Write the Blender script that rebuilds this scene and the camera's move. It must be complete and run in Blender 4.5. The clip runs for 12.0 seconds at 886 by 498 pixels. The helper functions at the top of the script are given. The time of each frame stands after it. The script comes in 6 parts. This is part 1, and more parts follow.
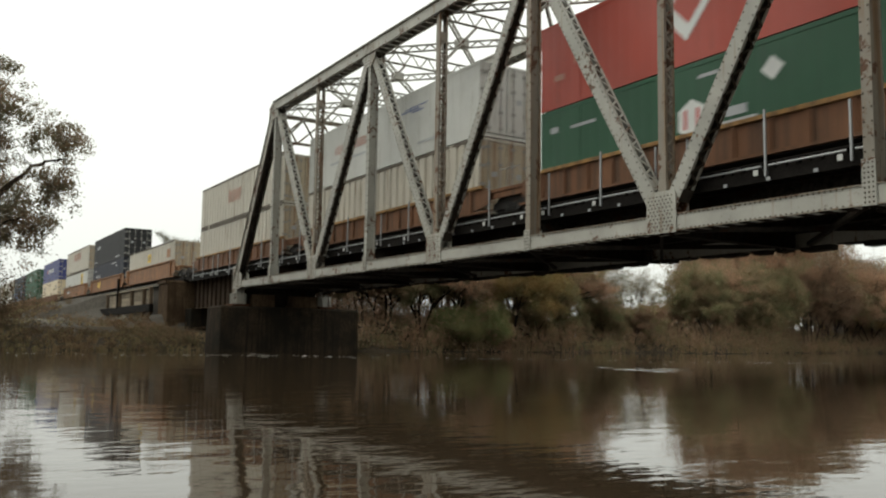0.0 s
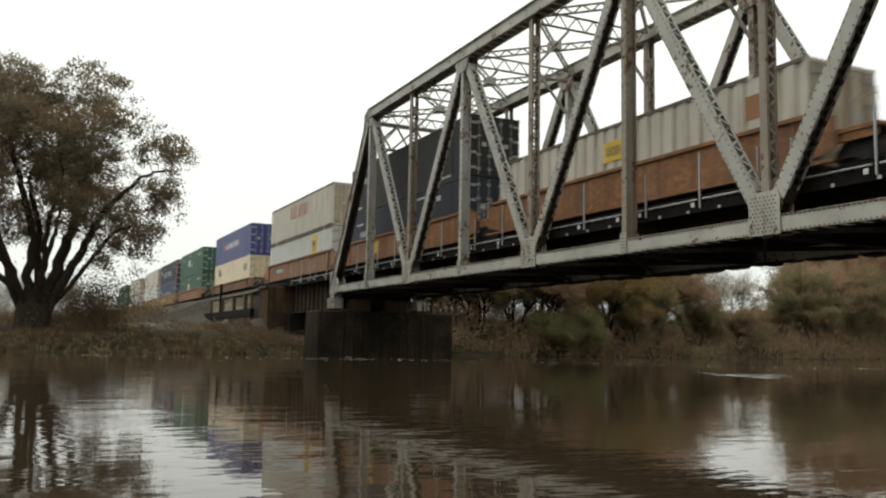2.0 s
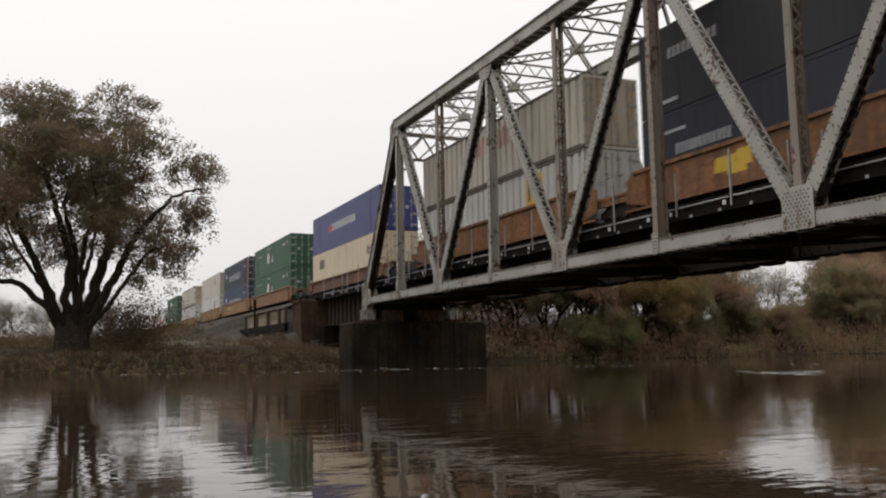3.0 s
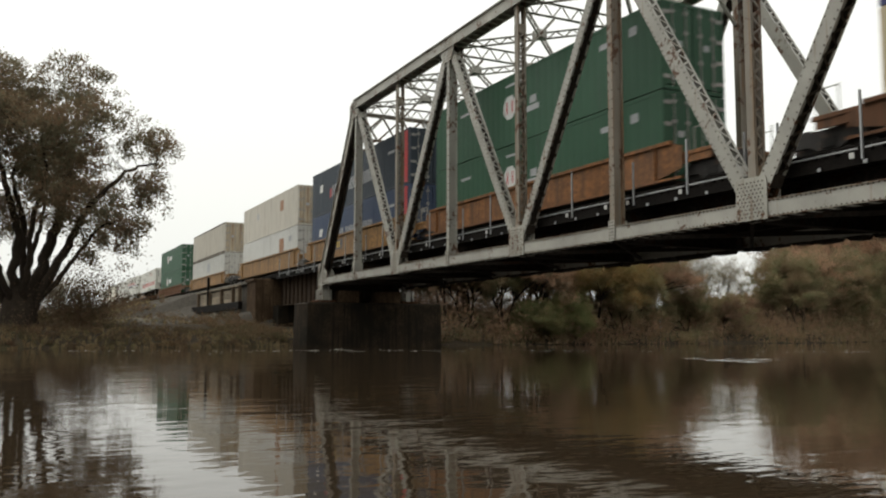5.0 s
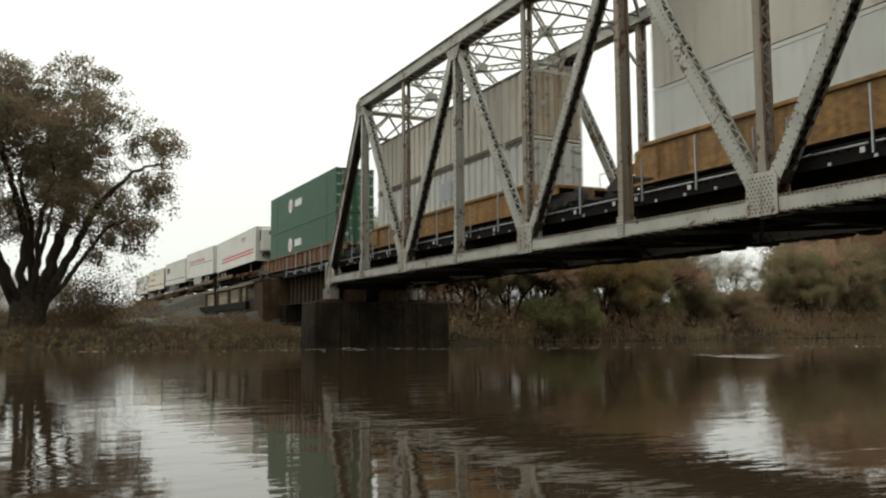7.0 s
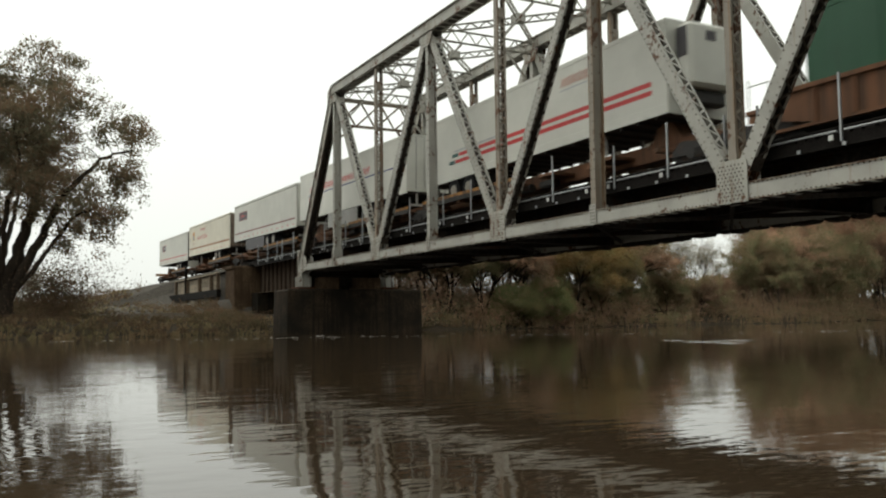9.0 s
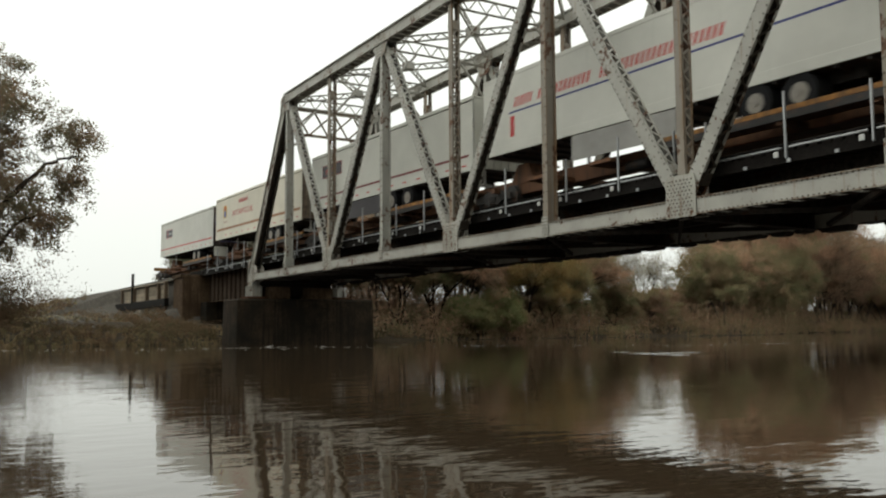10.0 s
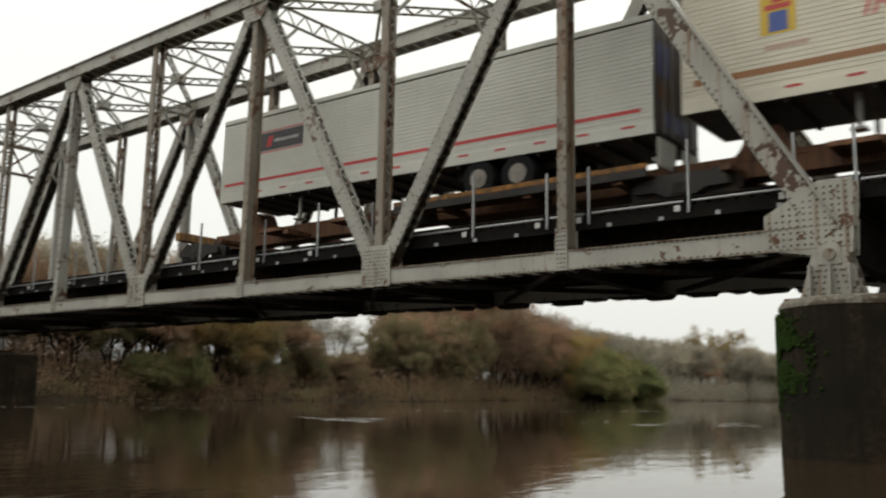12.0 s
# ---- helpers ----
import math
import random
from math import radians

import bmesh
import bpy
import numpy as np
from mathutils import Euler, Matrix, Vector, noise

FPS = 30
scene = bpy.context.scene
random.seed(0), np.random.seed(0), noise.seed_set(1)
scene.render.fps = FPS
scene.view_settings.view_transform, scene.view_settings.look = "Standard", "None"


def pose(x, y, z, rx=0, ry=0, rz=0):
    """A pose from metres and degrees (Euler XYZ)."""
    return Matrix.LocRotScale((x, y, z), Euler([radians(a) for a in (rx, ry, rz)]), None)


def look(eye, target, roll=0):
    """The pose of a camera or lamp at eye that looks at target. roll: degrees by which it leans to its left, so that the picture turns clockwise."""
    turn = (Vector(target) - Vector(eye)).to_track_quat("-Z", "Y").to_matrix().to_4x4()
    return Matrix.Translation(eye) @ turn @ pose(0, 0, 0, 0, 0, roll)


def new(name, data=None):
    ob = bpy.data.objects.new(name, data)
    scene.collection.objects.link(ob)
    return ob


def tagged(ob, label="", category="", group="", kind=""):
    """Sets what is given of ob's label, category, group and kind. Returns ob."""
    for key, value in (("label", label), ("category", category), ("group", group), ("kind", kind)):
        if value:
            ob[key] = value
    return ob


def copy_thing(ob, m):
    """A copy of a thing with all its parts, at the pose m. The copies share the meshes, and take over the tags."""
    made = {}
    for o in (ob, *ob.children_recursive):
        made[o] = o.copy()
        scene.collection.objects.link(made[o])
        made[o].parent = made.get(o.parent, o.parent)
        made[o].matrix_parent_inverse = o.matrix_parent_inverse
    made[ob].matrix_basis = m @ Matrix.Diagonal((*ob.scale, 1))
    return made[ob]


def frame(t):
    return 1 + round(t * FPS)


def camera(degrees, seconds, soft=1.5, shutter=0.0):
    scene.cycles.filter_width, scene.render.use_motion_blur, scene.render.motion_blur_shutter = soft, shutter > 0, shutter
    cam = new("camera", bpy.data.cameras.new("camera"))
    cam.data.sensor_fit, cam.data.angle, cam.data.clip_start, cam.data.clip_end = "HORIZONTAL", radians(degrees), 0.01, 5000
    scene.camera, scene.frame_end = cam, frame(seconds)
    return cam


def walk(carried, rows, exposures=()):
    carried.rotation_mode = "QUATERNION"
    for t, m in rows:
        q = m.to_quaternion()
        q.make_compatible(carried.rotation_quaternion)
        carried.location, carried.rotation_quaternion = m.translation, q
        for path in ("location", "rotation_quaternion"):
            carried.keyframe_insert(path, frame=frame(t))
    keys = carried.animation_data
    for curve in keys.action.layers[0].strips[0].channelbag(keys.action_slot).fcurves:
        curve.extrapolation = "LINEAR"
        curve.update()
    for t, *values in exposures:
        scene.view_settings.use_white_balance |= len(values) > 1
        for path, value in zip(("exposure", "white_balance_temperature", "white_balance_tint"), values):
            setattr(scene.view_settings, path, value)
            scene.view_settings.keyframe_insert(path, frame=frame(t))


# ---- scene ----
# The camera: held by hand at the water's edge, it hardly moves from its spot and pans.
cam = camera(54.4, 12.0, soft=2.15, shutter=0.2)
VIEWS = [  # seconds, x, y, z, yaw, pitch, roll
    (0.0, 49.156, -16.130, 0.846, 58.30, 6.00, 0.90),
    (0.5, 49.191, -16.179, 0.830, 59.43, 5.82, 1.80),
    (1.0, 49.192, -16.203, 0.837, 61.17, 5.88, 1.92),
    (1.5, 49.189, -16.205, 0.844, 62.14, 5.84, 2.24),
    (2.0, 49.185, -16.242, 0.846, 64.45, 6.17, 1.06),
    (2.5, 49.196, -16.249, 0.845, 66.36, 7.12, -0.39),
    (3.0, 49.186, -16.259, 0.845, 66.46, 6.70, -0.96),
    (3.5, 49.180, -16.286, 0.844, 65.96, 5.78, -0.73),
    (5.5, 49.137, -16.320, 0.840, 63.29, 5.64, 0.17),
    (6.0, 49.111, -16.328, 0.853, 63.65, 5.62, 0.18),
    (6.5, 49.112, -16.335, 0.842, 63.57, 5.56, -0.26),
    (7.0, 49.080, -16.359, 0.850, 63.93, 5.38, -0.34),
    (9.0, 49.072, -16.425, 0.864, 62.05, 4.51, -0.65),
    (9.5, 49.081, -16.439, 0.857, 61.12, 4.64, -0.55),
    (10.0, 49.063, -16.444, 0.869, 58.85, 5.19, -0.36),
    (10.5, 49.019, -16.453, 0.874, 56.68, 5.54, 0.19),
    (11.0, 49.026, -16.497, 0.882, 53.91, 5.94, 0.51),
    (11.5, 49.013, -16.478, 0.908, 48.50, 7.30, 0.64),
    (12.0, 48.949, -16.388, 0.950, 38.69, 9.37, 1.08),
]
EXPOSURES = [(0.0, 0.38, 6750, 5), (2.0, 0.38, 6700, 5), (2.5, 0.16, 6600, 4), (3.0, 0.08, 6650, 16), (3.5, 0.04, 6750, 20), (5.5, 0.36, 6750, 6), (10.5, 0.36, 6700, 5), (11.5, 0.3, 6750, 6), (12.0, 0.22, 6800, 8)]
walk(cam, [(t, pose(x, y, z, 90 + pitch, 0, yaw) @ pose(0, 0, 0, 0, 0, roll)) for t, x, y, z, yaw, pitch, roll in VIEWS], EXPOSURES)

# ---- light: a bright overcast sky, the sun behind the cloud ----
world = bpy.data.worlds.new("overcast_sky")
scene.world = world
world.use_nodes = True
wn = world.node_tree
wn.nodes.clear()
sky = wn.nodes.new("ShaderNodeTexSky")
sky.sky_type, sky.sun_disc = "NISHITA", False
sky.sun_elevation, sky.sun_rotation = radians(55), radians(228)
sky.air_density, sky.dust_density, sky.ozone_density = 1.0, 6.0, 1.0
grey = wn.nodes.new("ShaderNodeHueSaturation")
grey.inputs["Saturation"].default_value = 0.12
coord = wn.nodes.new("ShaderNodeTexCoord")
split = wn.nodes.new("ShaderNodeSeparateXYZ")
climb = wn.nodes.new("ShaderNodeMapRange")     # an overcast sky is brighter overhead than at the horizon
climb.inputs["To Min"].default_value, climb.inputs["To Max"].default_value = 6.5, 10.8
tone = wn.nodes.new("ShaderNodeMix")
tone.data_type, tone.blend_type = "RGBA", "MULTIPLY"
tone.inputs["Factor"].default_value = 1.0
tone.inputs["A"].default_value = (0.975, 1.0, 0.985, 1)
cloud = wn.nodes.new("ShaderNodeMix")
cloud.data_type = "RGBA"
cloud.inputs["Factor"].default_value = 0.88
bg = wn.nodes.new("ShaderNodeBackground")
bg.inputs["Strength"].default_value = 0.12
wo = wn.nodes.new("ShaderNodeOutputWorld")
wn.links.new(coord.outputs["Generated"], split.inputs["Vector"])
wn.links.new(split.outputs["Z"], climb.inputs["Value"])
wn.links.new(climb.outputs["Result"], tone.inputs["B"])
wn.links.new(sky.outputs["Color"], grey.inputs["Color"])
wn.links.new(grey.outputs["Color"], cloud.inputs["A"])
wn.links.new(tone.outputs["Result"], cloud.inputs["B"])
wn.links.new(cloud.outputs["Result"], bg.inputs["Color"])
wn.links.new(bg.outputs["Background"], wo.inputs["Surface"])
sun = new("sun", bpy.data.lights.new("sun", "SUN"))
sun.data.energy, sun.data.angle, sun.data.color = 0.5, radians(40), (1.0, 0.97, 0.92)
sun.matrix_basis = look((0, 0, 60), (0 + 22, 0 + 20, 60 - 42))


# ---- materials ----
def mat(name, base, rough=0.7, metal=0.0, spots=None, spot_scale=2.0, spot_at=0.55, spot_soft=0.08, vary=0.25, vary_scale=0.6, bump=0.15, bump_scale=30.0, stretch=(1, 1, 1), per_object=0.0, streak=None, streak_at=0.6, specks=None, cluster=0.0):
    """Paint, rust, stone, soil: a base colour that varies at two scales, spots of a second colour, runs of a third, fine relief."""
    m = bpy.data.materials.new(name)
    m.use_nodes = True
    nt = m.node_tree
    n, l = nt.nodes, nt.links
    b = n["Principled BSDF"]
    b.inputs["Roughness"].default_value, b.inputs["Metallic"].default_value = rough, metal
    if rough >= 0.85:  # dry, porous surfaces
        b.inputs["Specular IOR Level"].default_value = 0.08
    co = n.new("ShaderNodeTexCoord")
    mp = n.new("ShaderNodeMapping")
    mp.inputs["Scale"].default_value = stretch
    l.new(co.outputs["Object"], mp.inputs["Vector"])

    def noise_at(scale, detail=6.0, vec=None):
        t = n.new("ShaderNodeTexNoise")
        t.inputs["Scale"].default_value, t.inputs["Detail"].default_value, t.inputs["Roughness"].default_value = scale, detail, 0.62
        l.new(vec or mp.outputs["Vector"], t.inputs["Vector"])
        return t.outputs["Fac"]

    def ramp(src, lo, hi, a=0.0, z=1.0):
        r = n.new("ShaderNodeMapRange")
        r.inputs["From Min"].default_value, r.inputs["From Max"].default_value = lo, hi
        r.inputs["To Min"].default_value, r.inputs["To Max"].default_value = a, z
        l.new(src, r.inputs["Value"])
        return r.outputs["Result"]

    def mix(fac, a, c, blend="MIX"):
        x = n.new("ShaderNodeMix")
        x.data_type, x.blend_type = "RGBA", blend
        for src, key in ((fac, "Factor"), (a, "A"), (c, "B")):
            if isinstance(src, tuple):
                x.inputs[key].default_value = src if len(src) == 4 else (*src, 1)
            elif isinstance(src, float):
                x.inputs[key].default_value = src
            else:
                l.new(src, x.inputs[key])
        return x.outputs["Result"]

    col = mix(ramp(noise_at(vary_scale), 0.3, 0.7), tuple(c * (1 - vary) for c in base), tuple(min(1, c * (1 + vary)) for c in base))
    col = mix(ramp(noise_at(vary_scale * 14, 3.0), 0.35, 0.65), col, tuple(c * (1 - vary * 1.6) for c in base))if vary > 0.3 else col
    if streak:
        sm = n.new("ShaderNodeMapping")
        sm.inputs["Scale"].default_value = (3.0, 3.0, 0.14)
        l.new(co.outputs["Object"], sm.inputs["Vector"])
        col = mix(ramp(noise_at(2.0, 5.0, sm.outputs["Vector"]), streak_at, streak_at + 0.14, 0.0, 0.8), col, streak)
    if spots:
        src = noise_at(spot_scale, 8.0)
        if cluster:  # small flakes that gather in places
            near = n.new("ShaderNodeMath")
            near.operation = "MULTIPLY_ADD"
            l.new(noise_at(spot_scale * 0.16, 3.0), near.inputs[0])
            near.inputs[1].default_value = cluster
            l.new(src, near.inputs[2])
            sub = n.new("ShaderNodeMath")
            sub.operation = "SUBTRACT"
            l.new(near.outputs[0], sub.inputs[0])
            sub.inputs[1].default_value = cluster * 0.5
            src = sub.outputs[0]
        col = mix(ramp(src, spot_at, spot_at + spot_soft), col, spots)
    if specks:
        col = mix(ramp(noise_at(7.0, 5.0), 0.64, 0.72, 0.0, 0.7), col, specks)
    if per_object:
        oi = n.new("ShaderNodeObjectInfo")
        col = mix(1.0, col, ramp(oi.outputs["Random"], 0, 1, 1 - per_object, 1 + per_object), "MULTIPLY")
    l.new(col, b.inputs["Base Color"])
    if bump:
        bp = n.new("ShaderNodeBump")
        bp.inputs["Strength"].default_value, bp.inputs["Distance"].default_value = bump, 0.02
        l.new(noise_at(bump_scale, 5.0), bp.inputs["Height"])
        l.new(bp.outputs["Normal"], b.inputs["Normal"])
    return m


RUST = (0.085, 0.034, 0.011)
M_STEEL = mat("grey_bridge_paint", (0.315, 0.305, 0.27), 0.55, spots=RUST, spot_scale=6.0, spot_at=0.66, spot_soft=0.05, cluster=1.3, vary=0.22, streak=(0.20, 0.125, 0.07), streak_at=0.585, bump=0.1, specks=(0.10, 0.06, 0.035))
M_STEEL_OLD = mat("worn_grey_bridge_paint", (0.21, 0.185, 0.15), 0.65, spots=RUST, spot_scale=3.5, spot_at=0.56, spot_soft=0.06, cluster=0.7, vary=0.2, streak=(0.19, 0.105, 0.045), streak_at=0.50, bump=0.15, specks=(0.09, 0.05, 0.03))
M_GUSSET = mat("rusting_grey_plate_paint", (0.315, 0.305, 0.265), 0.55, spots=(0.095, 0.036, 0.010), spot_scale=5.0, spot_at=0.585, spot_soft=0.05, cluster=1.2, vary=0.22, streak=(0.15, 0.085, 0.045), streak_at=0.53, bump=0.1, specks=(0.10, 0.06, 0.035))
M_POST = mat("rust_blistered_grey_paint", (0.31, 0.30, 0.262), 0.6, spots=(0.058, 0.024, 0.010), spot_scale=4.6, spot_at=0.60, spot_soft=0.035, cluster=1.3, vary=0.22, streak=(0.19, 0.10, 0.05), streak_at=0.53, bump=0.15, specks=(0.10, 0.06, 0.035))
M_RIVET = mat("weathered_rivet", (0.085, 0.060, 0.040), 0.7, vary=0.4, vary_scale=3, bump=0)
# shade under the deck is put into this dark colour
M_DARK = mat("shade_dark_floor_steel", (0.034, 0.028, 0.023), 0.9, spots=(0.028, 0.014, 0.008), spot_scale=2, vary=0.35, bump=0.1)
# shade inside and under the members is put into this dark colour
M_SHADE = mat("shade_dark_rusty_steel", (0.062, 0.051, 0.041), 0.85, spots=(0.085, 0.040, 0.020), spot_scale=3, spot_at=0.6, vary=0.35, vary_scale=2, bump=0.15)
M_TIE = mat("creosoted_timber", (0.019, 0.016, 0.014), 0.85, vary=0.4, vary_scale=2, stretch=(1, 6, 1), per_object=0.3)
M_RAIL = mat("rail_steel", (0.12, 0.09, 0.07), 0.45, 0.7, vary=0.3)
M_GALV = mat("galvanised_pipe", (0.30, 0.305, 0.31), 0.4, 0.35, vary=0.15, vary_scale=3, bump=0.05)
M_WHITE = mat("white_plate", (0.50, 0.50, 0.48), 0.5, vary=0.12, vary_scale=4)
M_CONC = mat("stained_concrete", (0.052, 0.037, 0.024), 0.9, spots=(0.014, 0.012, 0.009), spot_scale=0.6, spot_at=0.42, spot_soft=0.2, vary=0.4, vary_scale=0.9, streak=(0.012, 0.010, 0.008), streak_at=0.46, bump=0.4, bump_scale=9)
M_ABUT = mat("rust_stained_concrete", (0.105, 0.070, 0.042), 0.9, spots=(0.045, 0.028, 0.017), spot_scale=0.8, spot_at=0.48, spot_soft=0.2, vary=0.35, vary_scale=0.9, streak=(0.04, 0.025, 0.016), streak_at=0.48, bump=0.4, bump_scale=9)
M_CAP = mat("pale_concrete", (0.22, 0.20, 0.165), 0.9, vary=0.35, vary_scale=1.4, spots=(0.06, 0.045, 0.032), spot_scale=1.6, spot_at=0.52, bump=0.3, bump_scale=12)
M_MOSS = mat("moss", (0.026, 0.050, 0.010), 0.95, vary=0.4, vary_scale=3, bump=0.8, bump_scale=25)
M_TIMBER = mat("weathered_timber", (0.15, 0.11, 0.075), 0.85, vary=0.35, vary_scale=1.2, stretch=(1, 1, 4), bump=0.3)
M_BOARD = mat("sun_bleached_board", (0.24, 0.20, 0.15), 0.85, vary=0.3, vary_scale=1.0, per_object=0.2, bump=0.3)
M_SOIL = mat("bank_soil_and_grass", (0.055, 0.042, 0.028), 0.95, spots=(0.046, 0.039, 0.021), spot_scale=0.22, spot_at=0.5, spot_soft=0.15, vary=0.35, vary_scale=0.35, bump=0.9, bump_scale=3)
M_GRAVEL = mat("ballast_gravel", (0.105, 0.094, 0.080), 0.95, vary=0.4, vary_scale=5, bump=1.0, bump_scale=14)
M_BARK = mat("oak_bark", (0.048, 0.037, 0.028), 0.95, vary=0.35, vary_scale=2, stretch=(2, 2, 0.4), bump=0.6, bump_scale=12)
M_TYRE = mat("tyre_rubber", (0.016, 0.016, 0.017), 0.85, vary=0.2, bump=0.05)
M_RIM = mat("painted_rim", (0.23, 0.21, 0.18), 0.5, vary=0.2, vary_scale=6)
M_BLACK = mat("running_gear", (0.031, 0.027, 0.024), 0.7, vary=0.4, vary_scale=4, spots=(0.06, 0.03, 0.016), spot_scale=3)


def leaf_mat(name, green, brown, share):
    m = bpy.data.materials.new(name)
    m.use_nodes = True
    n, l = m.node_tree.nodes, m.node_tree.links
    b = n["Principled BSDF"]
    b.inputs["Roughness"].default_value, b.inputs["Specular IOR Level"].default_value = 0.7, 0.3
    g = n.new("ShaderNodeNewGeometry")
    oi = n.new("ShaderNodeObjectInfo")
    co = n.new("ShaderNodeTexCoord")
    ns = n.new("ShaderNodeTexNoise")
    ns.inputs["Scale"].default_value = 0.45
    l.new(co.outputs["Object"], ns.inputs["Vector"])
    add = n.new("ShaderNodeMath")
    add.operation = "MULTIPLY_ADD"
    l.new(g.outputs["Random Per Island"], add.inputs[0])
    add.inputs[1].default_value = 0.36
    l.new(ns.outputs["Fac"], add.inputs[2])
    r = n.new("ShaderNodeValToRGB")
    r.color_ramp.elements[0].position, r.color_ramp.elements[0].color = 0.38 + 0.3 * (1 - share), (*green, 1)
    r.color_ramp.elements[1].position, r.color_ramp.elements[1].color = 0.66 + 0.3 * (1 - share), (*brown, 1)
    l.new(add.outputs[0], r.inputs["Fac"])
    mx = n.new("ShaderNodeMix")
    mx.data_type, mx.blend_type = "RGBA", "MULTIPLY"
    mx.inputs["Factor"].default_value = 1.0
    mr = n.new("ShaderNodeMapRange")
    mr.inputs["To Min"].default_value, mr.inputs["To Max"].default_value = 0.7, 1.3
    l.new(oi.outputs["Random"], mr.inputs["Value"])
    l.new(r.outputs["Color"], mx.inputs["A"])
    l.new(mr.outputs["Result"], mx.inputs["B"])
    l.new(mx.outputs["Result"], b.inputs["Base Color"])
    tr = n.new("ShaderNodeBsdfTranslucent")
    ms = n.new("ShaderNodeMixShader")
    ms.inputs["Fac"].default_value = 0.5
    l.new(mx.outputs["Result"], tr.inputs["Color"])
    l.new(b.outputs["BSDF"], ms.inputs[1])
    l.new(tr.outputs["BSDF"], ms.inputs[2])
    l.new(ms.outputs["Shader"], n["Material Output"].inputs["Surface"])
    return m


M_OAK = leaf_mat("oak_leaves_turning", (0.135, 0.126, 0.078), (0.168, 0.110, 0.066), 0.52)
# M_LEAF_GREEN and M_LEAF_BROWN are lightened to take in haze over the woods
M_LEAF_GREEN = leaf_mat("hazed_willow_leaves", (0.20, 0.205, 0.10), (0.29, 0.205, 0.12), 0.55)
M_LEAF_DARK = leaf_mat("grey_green_leaves", (0.115, 0.122, 0.078), (0.15, 0.125, 0.08), 0.4)
M_LEAF_BROWN = leaf_mat("hazed_brown_autumn_leaves", (0.25, 0.20, 0.13), (0.33, 0.195, 0.125), 0.7)
# distance haze is put into this paler leaf colour
M_LEAF_FAR = leaf_mat("haze_paled_grey_brown_leaves", (0.31, 0.305, 0.24), (0.35, 0.295, 0.225), 0.5)
M_BRUSH = leaf_mat("dry_brush", (0.085, 0.075, 0.036), (0.135, 0.082, 0.048), 0.65)
M_LEAF_BUSH = leaf_mat("fresh_green_leaves", (0.17, 0.19, 0.08), (0.23, 0.20, 0.09), 0.5)
M_LEAF_YELLOW = leaf_mat("yellow_autumn_leaves", (0.30, 0.25, 0.10), (0.32, 0.20, 0.08), 0.6)
M_REED = leaf_mat("dry_reeds", (0.16, 0.135, 0.07), (0.20, 0.14, 0.08), 0.6)


def water_mat():
    m = bpy.data.materials.new("brown_river_water")
    m.use_nodes = True
    n, l = m.node_tree.nodes, m.node_tree.links
    b = n["Principled BSDF"]
    b.inputs["Base Color"].default_value = (0.036, 0.0245, 0.0145, 1)
    b.inputs["Roughness"].default_value = 0.03
    b.inputs["IOR"].default_value = 1.4
    co = n.new("ShaderNodeTexCoord")
    prev = None
    # long low swell, ripples and fine wavelets
    for scale, sx, dist, rot in ((0.35, (1.0, 0.35, 1), 0.010, 35), (1.9, (1.0, 0.35, 1), 0.0052, 25), (7.0, (1.0, 0.5, 1), 0.0019, 45)):
        mp = n.new("ShaderNodeMapping")
        mp.inputs["Scale"].default_value = sx
        mp.inputs["Rotation"].default_value = (0, 0, radians(rot))
        ns = n.new("ShaderNodeTexNoise")
        ns.inputs["Scale"].default_value, ns.inputs["Detail"].default_value = scale, 2.0
        bp = n.new("ShaderNodeBump")
        bp.inputs["Strength"].default_value, bp.inputs["Distance"].default_value = 1.0, dist
        l.new(co.outputs["Object"], mp.inputs["Vector"])
        l.new(mp.outputs["Vector"], ns.inputs["Vector"])
        l.new(ns.outputs["Fac"], bp.inputs["Height"])
        if prev:
            l.new(prev.outputs["Normal"], bp.inputs["Normal"])
        prev = bp
    l.new(prev.outputs["Normal"], b.inputs["Normal"])
    return m


M_WATER = water_mat()


# ---- mesh helpers ----
def part(name, bm, material, parent=None, label=""):
    """Links a bmesh as one mesh object, under a thing or a part."""
    me = bpy.data.meshes.new(name)
    bm.to_mesh(me)
    bm.free()
    me.materials.append(material)
    ob = new(name, me)
    if parent:
        ob.parent = parent
    if label:
        ob["label"] = label
    return ob


def raw(name, verts, faces, material, parent=None, smooth=False):
    me = bpy.data.meshes.new(name)
    me.from_pydata([tuple(v) for v in verts], [], [tuple(f) for f in faces])
    if smooth:
        me.polygons.foreach_set("use_smooth", [True] * len(me.polygons))
    me.materials.append(material)
    ob = new(name, me)
    if parent:
        ob.parent = parent
    return ob


def thing(name, label, category, group="", kind="", at=None):
    ob = new(name)
    ob.empty_display_size = 0.2
    if at is not None:
        ob.location = at
    return tagged(ob, label, category, group, kind)


def box(bm, lo, hi, bevel=0.0):
    lo, hi = Vector(lo), Vector(hi)
    m = Matrix.Translation((lo + hi) / 2) @ Matrix.Diagonal((*(hi - lo), 1))
    r = bmesh.ops.create_cube(bm, size=1.0, matrix=m)
    if bevel:
        es = list({e for v in r["verts"] for e in v.link_edges})
        bmesh.ops.bevel(bm, geom=es, offset=bevel, segments=1, affect="EDGES")


def axes(a, b, side):
    """A frame whose x runs from a to b, and whose y lies near side."""
    a, b, side = Vector(a), Vector(b), Vector(side)
    x = (b - a).normalized()
    z = x.cross(side).normalized()
    y = z.cross(x)
    return Matrix.Translation(a) @ Matrix((x, y, z)).transposed().to_4x4()


